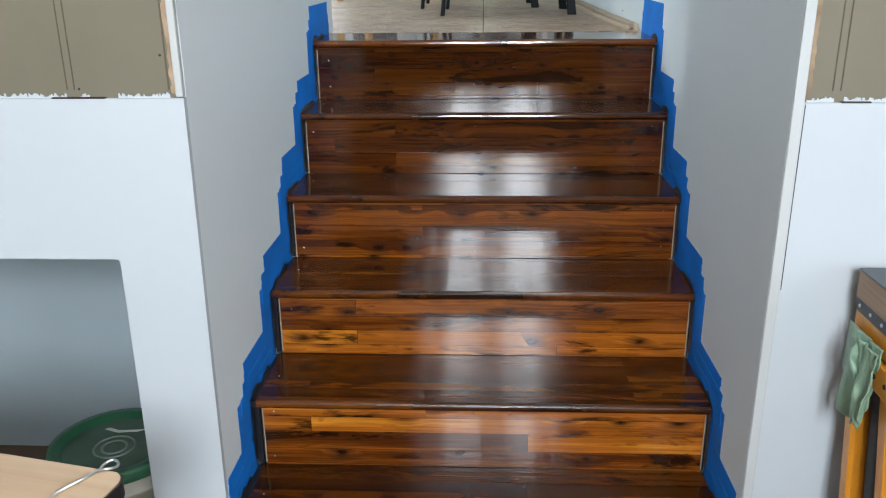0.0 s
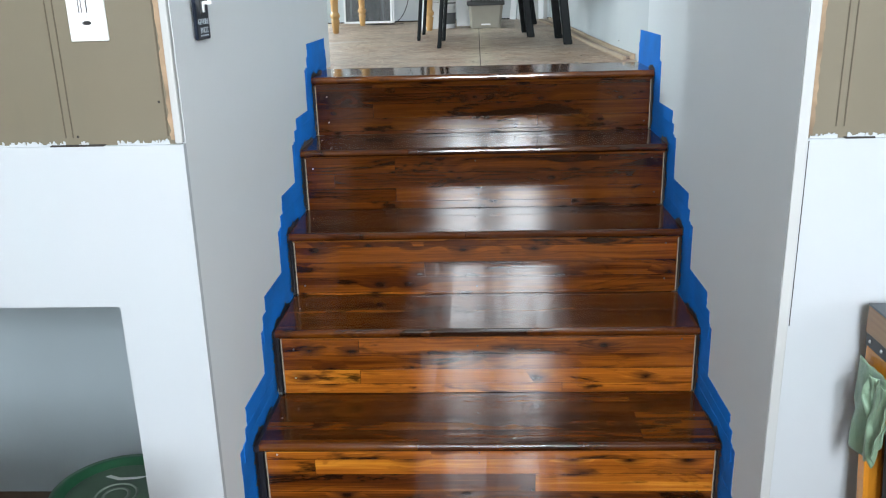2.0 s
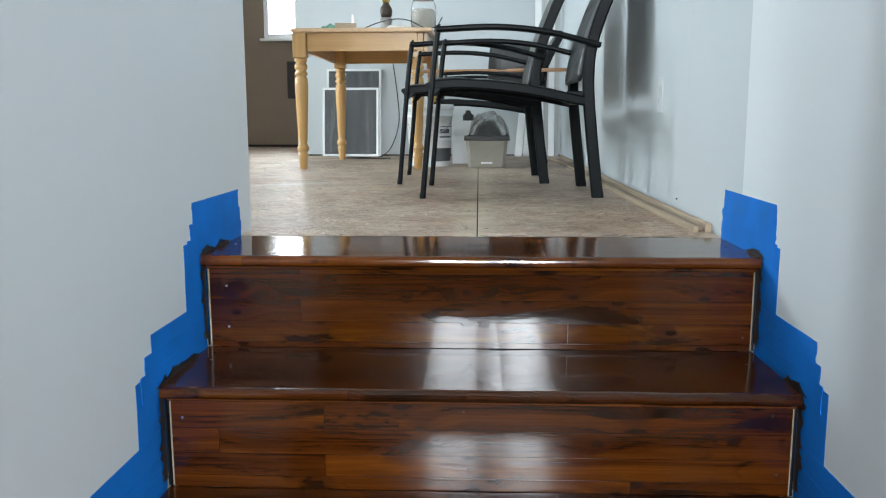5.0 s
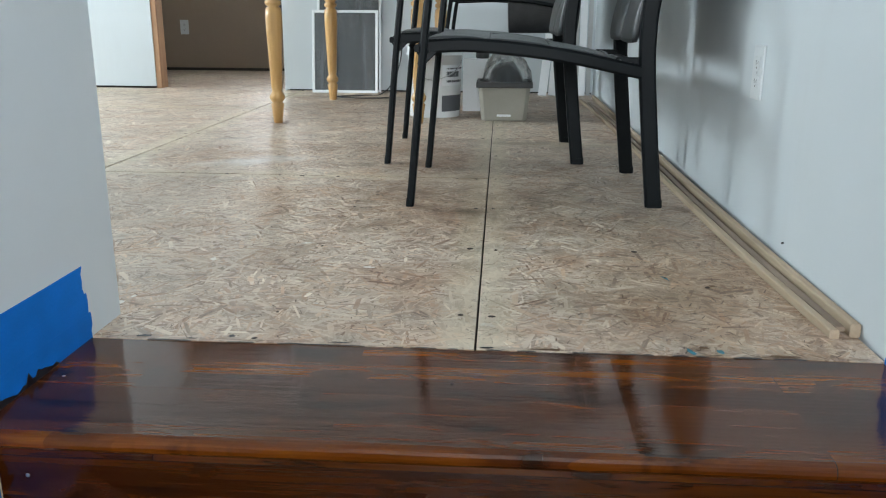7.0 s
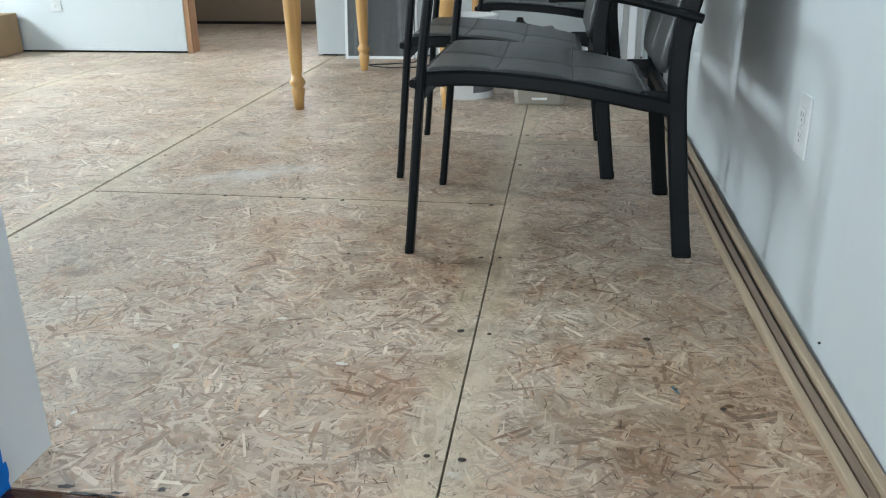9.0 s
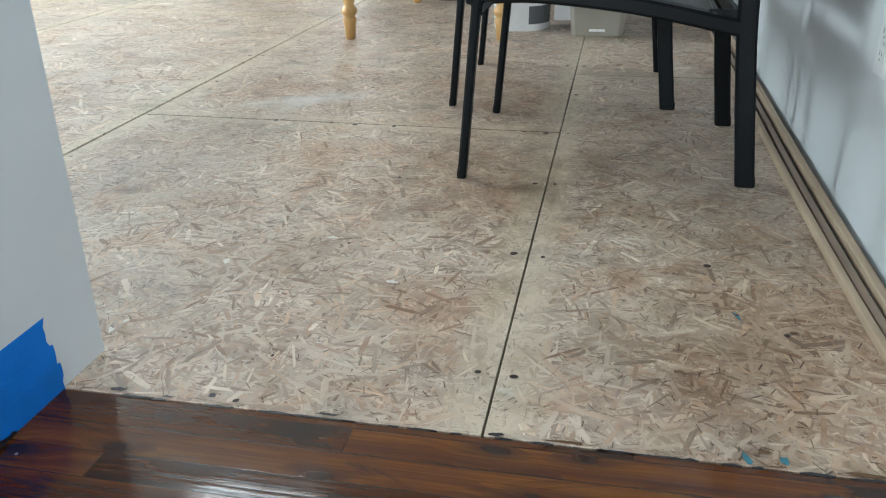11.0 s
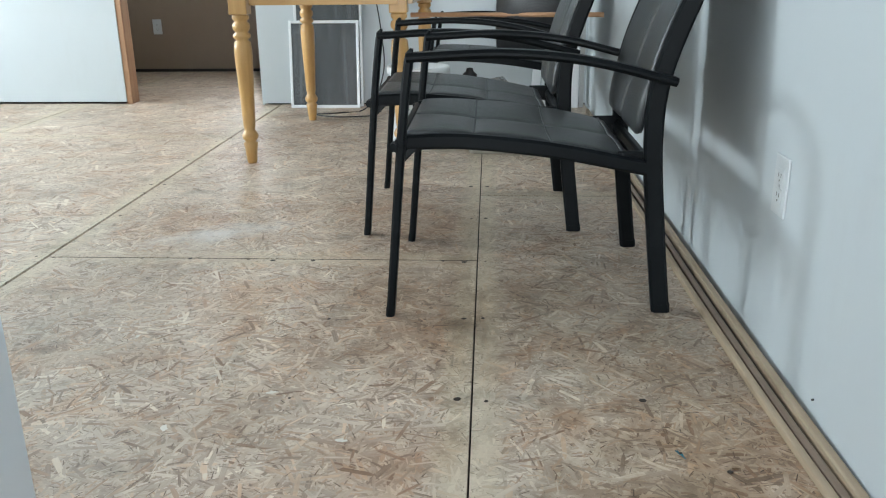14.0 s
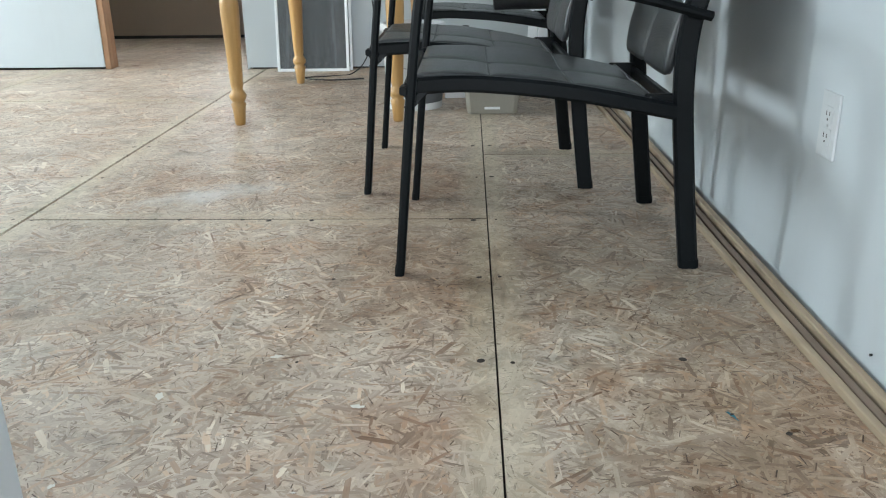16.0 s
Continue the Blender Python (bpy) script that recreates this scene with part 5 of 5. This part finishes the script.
def work_bench():
    ob = thing("work_bench", (0, 0, 0), "orange wooden work bench with a riveted dark strip", "bench")
    x, ya, yb, top = 0.742, -1.345, -2.45, -0.318
    part("bench_top", box(x, 1.62, yb, ya, top - 0.004, top, 0.0015), M_BENCHTOP, ob, "dark grey top")
    part("top_board", box(x + 0.001, 1.62, yb, ya, top - 0.060, top - 0.0042, 0.003), M_BENCH, ob, "brown edge board")
    st = part("rivet_strip", box(x + 0.004, 1.61, yb, ya - 0.001, top - 0.086, top - 0.0605, 0.001), M_BLACK, ob, "dark steel strip")
    for i in range(22):
        y = ya - 0.02 - 0.047 * i
        part("rivet", lathe([(0.0042, 0), (0.0034, 0.0018), (0, 0.0024)], 10), M_STEEL, st).matrix_basis = pose(x + 0.0038, y, top - 0.073, 0, -90)
    part("side_rail", box(x + 0.006, x + 0.030, yb, ya - 0.002, top - 0.135, top - 0.0865, 0.003), M_ORANGE, ob, "orange varnished rail")
    part("drawer_rail", box(x - 0.004, x + 0.03, yb, -1.462, top - 0.196, top - 0.140, 0.003), M_ORANGE, ob, "orange rail with dowel holes")
    for y in (-1.480, -1.522, -1.60):
        part("dowel_hole", lathe([(0.0055, 0), (0.005, 0.0012)], 10), M_DARK, ob).matrix_basis = pose(x - 0.0042, y, top - 0.168, 0, -90)
    for ya2, yb2 in ((-1.350, -1.480), (-1.482, -1.665), (-2.30, -2.42)):
        part("leg", bar([(x + 0.030, yb2, LOW), (x + 0.030, ya2, top - 0.14)], 0.040, 0.038, (0, 1, 0), round_=0.18), M_ORANGE, ob, "orange leg")
    part("leg", bar([(1.58, -1.39, LOW), (1.58, -1.39, top - 0.06)], 0.044, 0.040), M_ORANGE, ob, "orange leg")
    part("shelf", box(x + 0.01, 1.6, yb, ya - 0.03, LOW + 0.16, LOW + 0.18, 0.002), M_BENCH, ob, "brown lower shelf")
    # added dark sheet: the shaded inside of the open bench
    part("interior_shade", box(x + 0.065, x + 0.075, yb, ya + 0.02, LOW + 0.001, top - 0.09), M_BROWNC, ob, "dark brown sheet standing in for the shade inside the open bench")
    return ob


work_bench()


def hanging_cloth():
    ob = thing("cloth", (0, 0, 0), "sage green cloth hanging in folds over the bench rail", "cloth")

    def fall(y0, y1, x0, top, ends, seed, amp):
        def fn(u, v):
            e = u * (len(ends) - 1)
            i = min(int(e), len(ends) - 2)
            low = ends[i] + (ends[i + 1] - ends[i]) * (e - i)
            fold = amp * math.sin(u * 13 + seed) * (0.25 + v) + 0.008 * noise.noise(Vector((u * 5, v * 3, seed)))
            return Vector((x0 + fold - 0.006 * v, y0 + (y1 - y0) * u * (1 - 0.12 * v) + 0.006 * noise.noise(Vector((u * 3, v * 6, seed + 4))), top + (low - top) * v))
        return sheet(fn, 44, 28, 0.002)
    part("back_fold", fall(-1.352, -1.495, 0.736, -0.425, (-0.575, -0.600, -0.612, -0.618, -0.600, -0.560), 1.0, 0.006), M_CLOTH, ob, "", True)
    part("front_fold", fall(-1.425, -1.512, 0.724, -0.430, (-0.470, -0.520, -0.565, -0.600, -0.560), 4.0, 0.005), M_CLOTH, ob, "", True)
    return ob


hanging_cloth()


def dimmer(at):
    ob = thing("dimmer_switch", at, "white wall plate with two slide dimmers", "switch")
    part("plate", box(-0.037, 0.037, -0.006, 0, -0.059, 0.059, 0.002), M_PLATE, ob)
    part("inset", box(-0.0175, 0.0175, -0.0082, -0.006, -0.035, 0.035, 0.0008), M_PLATE, ob)
    for x in (-0.012, -0.0065, 0.0035):
        part("slot", box(x - 0.0009, x + 0.0009, -0.0088, -0.0082, -0.006, 0.024), M_BLACK, ob)
    for x in (-0.0015, 0.0095):
        part("slider", box(x - 0.0035, x + 0.0035, -0.0112, -0.0082, -0.016, 0.026, 0.0012), M_PLATE, ob)
    part("button", lathe([(0.009, 0), (0.008, 0.0016), (0, 0.0018)], 16), M_BLACK, ob, "black oval button").matrix_basis = pose(0, -0.0082, -0.025, 90) @ Matrix.Diagonal((1, 0.45, 1, 1))
    return ob


dimmer((-0.758, YF + 0.0097, 0.266))
simple_thing("wall_anchor", lathe([(0.004, 0), (0.003, 0.0025), (0, 0.003)], 10), M_PLATE, "small white plug in the panelling", "plug", pose(-0.655, YF + 0.0098, 0.30, 90))

# ---- floor boards of the upper room, last ----
G = 0.0015
SHEETS = ((0.0, 0.590, 0.2975, 2.31), (0.0, 0.590, 2.31, 4.44), (-1.215, 0.0, 0.2975, 1.62), (-1.215, 0.0, 1.62, 4.06), (-1.215, 0.0, 4.06, 6.14),
          (-2.430, -1.215, 0.400, 0.955), (-2.430, -1.215, 0.955, 3.395), (-2.430, -1.215, 3.395, 5.835), (-2.430, -1.215, 5.835, 6.14),
          (-3.645, -2.430, 0.400, 2.10), (-3.645, -2.430, 2.10, 4.54), (-3.645, -2.430, 4.54, 6.14), (-4.99, -3.645, 0.400, 2.84), (-4.99, -3.645, 2.84, 5.28))
for x0, x1, y0, y1 in SHEETS:
    gx0, gx1 = (0.0045 if x in (-1.215, -2.43) else 0.0018 for x in (x0, x1))
    part("osb_panel", box(x0 + gx0, x1 - gx1, y0 + 0.0036, y1 - 0.0036, -0.0155, 0.0, 0.0005, 1), M_OSB, floor)


def flake_layer(parent, seed=5):
    """The flakes on the face of every sheet, lying at all angles, thickest where the walk comes near; none crosses a joint."""
    rng = np.random.default_rng(seed)
    shape = np.array([(-0.50, -0.12), (-0.38, 0.50), (0.30, 0.46), (0.50, 0.10), (0.40, -0.50), (-0.32, -0.44)])
    verts, own, tone = [], [], []
    for x0, x1, y0, y1 in SHEETS:
        for a, b, per in ((y0, min(y1, 1.25), 8200), (max(y0, 1.25), min(y1, 2.4), 5600), (max(y0, 2.4), y1, 2600)):
            if b - a < 0.05 or x0 < -4.0:
                continue
            m = int((x1 - x0) * (b - a) * (per if x0 > -1.3 else per * 0.45))
            far = 1.0 if per > 5000 and x0 > -1.3 else 1.45
            length = rng.uniform(0.018, 0.080, m) * far
            width = length * rng.uniform(0.05, 0.17, m)
            lev = np.clip(rng.normal(0.57, 0.17, m), 0.27, 1.0)
            thin = rng.random(m) < 0.11
            width[thin], length[thin] = rng.uniform(0.0010, 0.0024, thin.sum()) * far, length[thin] * 0.32
            lev[thin] = rng.uniform(0.02, 0.22, thin.sum())
            ang = rng.uniform(0, 2 * math.pi, m)
            ca, sa = np.cos(ang), np.sin(ang)
            hx, hy = (np.abs(ca) * length + np.abs(sa) * width) / 2 + 0.005, (np.abs(sa) * length + np.abs(ca) * width) / 2 + 0.005
            cx = x0 + hx + rng.random(m) * (x1 - x0 - 2 * hx)
            cy = np.clip(rng.uniform(a, b, m), y0 + hy, y1 - hy)
            p = shape[None] * rng.uniform(0.75, 1.1, (m, 6, 2))
            u, v = p[:, :, 0] * length[:, None], p[:, :, 1] * width[:, None]
            v = v + (u / length[:, None]) ** 2 * width[:, None] * rng.uniform(-0.9, 0.9, (m, 1))
            z = 0.0003 + rng.random((m, 1)) * 0.0007 + thin[:, None] * 0.0004 + u * rng.uniform(-0.006, 0.006, (m, 1))
            verts.append(np.stack((cx[:, None] + u * ca[:, None] - v * sa[:, None], cy[:, None] + u * sa[:, None] + v * ca[:, None], np.maximum(z, 0.0002)), 2).reshape(-1, 3))
            own.append(np.stack((u + rng.uniform(0, 60, (m, 1)), v + rng.uniform(0, 9, (m, 1))), 2).reshape(-1, 2))
            tone.append(np.stack((np.repeat(lev, 6), np.repeat(rng.random(m), 6)), 1))
    co = np.concatenate(verts)
    k = len(co)
    me = bpy.data.meshes.new("board_flakes")
    me.vertices.add(k)
    me.vertices.foreach_set("co", co.ravel())
    me.loops.add(k)
    me.loops.foreach_set("vertex_index", np.arange(k))
    me.polygons.add(k // 6)
    me.polygons.foreach_set("loop_start", np.arange(0, k, 6))
    for title, data in (("flake", own), ("tone", tone)):
        me.uv_layers.new(name=title).data.foreach_set("uv", np.concatenate(data).ravel())
    me.update(calc_edges=True)
    me.validate()
    me.materials.append(M_FLAKE)
    ob = new("board_flakes", me)
    ob.parent = parent
    ob["kind"] = "stuff"
    return ob


flake_layer(floor)
# dark strips put the shade into the open cross joints
for yy, xa, xb in ((1.62, -1.215, 0.0), (3.395, -2.43, -1.215), (2.31, 0.0, 0.59), (0.955, -2.43, -1.215)):
    part("joint_shade", box(xa + 0.005, xb - 0.003, yy - 0.0035, yy + 0.0035, -0.012, -0.0012), M_DARK, floor)
hole = finish("screw", lathe([(0.0050, 0), (0.004, 0.0007)], 10), M_SCREW)
smudge = finish("screw_smudge", lathe([(0.0072, 0), (0.004, 0.0003)], 9), M_SCREW)
rng = random.Random(21)
spots = []
for i, y in enumerate((0.44, 0.836, 1.214, 1.60, 2.02, 2.43, 2.84, 3.25)):
    spots += [(-0.030, y), (0.023, y), (-1.185, y + 0.01), (-1.245, y + 0.02), (-2.40, y), (-2.46, y + 0.01)]
    spots += [(-0.335, y - 0.008)] if i < 3 else [(-0.63, y + 0.006)]
    spots += [(0.31, y + 0.004)] if i % 2 else []
for x in (-0.94, -0.80, -0.568, -0.455, -0.10):
    spots += [(x, 1.607)]
for x in (-1.45, -1.72, -2.0, -2.2):
    spots += [(x, 3.38), (x, 3.41)]
spots += [(0.343, 0.667), (0.412, 0.62), (-0.34, 0.31)]
for x, y in spots:
    s = new("screw", hole if rng.random() < 0.6 else smudge)
    s.parent = floor
    k = rng.uniform(0.7, 1.15)
    s.matrix_basis = pose(x + rng.uniform(-.006, .006), y + rng.uniform(-.006, .006), 0.0016, 0, 0, rng.uniform(0, 90)) @ Matrix.Diagonal((k, k * rng.uniform(0.6, 1), 1, 1))
# dark drips of stain at the edge of the top step
rng = random.Random(33)
drip = []
for x in [-0.56 + 0.028 * i for i in range(41)]:
    if rng.random() < 0.5:
        drip.append((x + rng.uniform(-0.01, 0.01), rng.uniform(0.006, 0.05), rng.uniform(0.0008, 0.004)))
for x, w, d in drip:
    pts = [(x + w * (t / 6 - 0.5), 0.2985 + d * max(0.15, math.sin(math.pi * t / 6)) * rng.uniform(0.5, 1.1)) for t in range(7)]
    part("stain_drip", outline([(x - w / 2, 0.296)] + pts + [(x + w / 2, 0.296)], 2, 0.0004, 0.0004), M_STAINED, floor)


def floor_spot(name, x, y, w, d, turn, material, seed):
    """A splash that dried on the boards, with a ragged outline."""
    rng = random.Random(seed)
    pts = []
    for i in range(14):
        a = 2 * math.pi * i / 14
        r = rng.uniform(0.45, 1.0)
        pts.append((w * r * math.cos(a), d * r * math.sin(a)))
    ob = part(name, outline(pts, 2, 0.0, 0.0002), material, floor)
    ob.matrix_basis = pose(x, y, 0.0018, 0, 0, turn)


for i, (x, y, w, d, turn) in enumerate(((0.318, 0.312, 0.005, 0.017, 20), (0.360, 0.316, 0.007, 0.010, 0), (0.345, 0.668, 0.004, 0.017, 25))):
    floor_spot("paint_spot", x, y, w, d, turn, M_TEAL, 60 + i)
for i, (x, y, w, d, turn) in enumerate(((-0.378, 0.852, 0.015, 0.008, 10), (-0.219, 0.688, 0.017, 0.007, 5), (-0.536, 0.718, 0.008, 0.014, 30), (-0.738, 1.094, 0.006, 0.008, 0), (-0.607, 0.455, 0.006, 0.012, 20),
                                        (-0.598, 0.485, 0.008, 0.005, 60), (-0.275, 0.475, 0.004, 0.003, 0), (0.525, 1.10, 0.009, 0.011, 0))):
    floor_spot("plaster_spot", x, y, w, d, turn, M_PAPER, 70 + i)
for i, (x, y, w, d) in enumerate(((0.018, 0.304, 0.014, 0.004), (-0.505, 0.309, 0.016, 0.006), (-0.372, 0.318, 0.007, 0.006), (-0.205, 0.306, 0.02, 0.004), (-0.43, 0.305, 0.012, 0.003))):
    floor_spot("tar_spot", x, y, w, d, 0, M_STAINED, 80 + i)
for i, (x, y, w, d) in enumerate(((0.107, 0.304, 0.034, 0.004), (0.34, 0.330, 0.010, 0.004), (0.45, 0.306, 0.03, 0.004), (0.422, 0.628, 0.010, 0.006))):
    floor_spot("amber_spot", x, y, w, d, 0, M_OCHRE, 90 + i)
simple_thing("nail", rod([(XR - 0.004, 0.777, 0.046), (XR + 0.001, 0.777, 0.0465)], 0.0022, 8), M_BLACK, "small dark nail in the white wall", "nail")
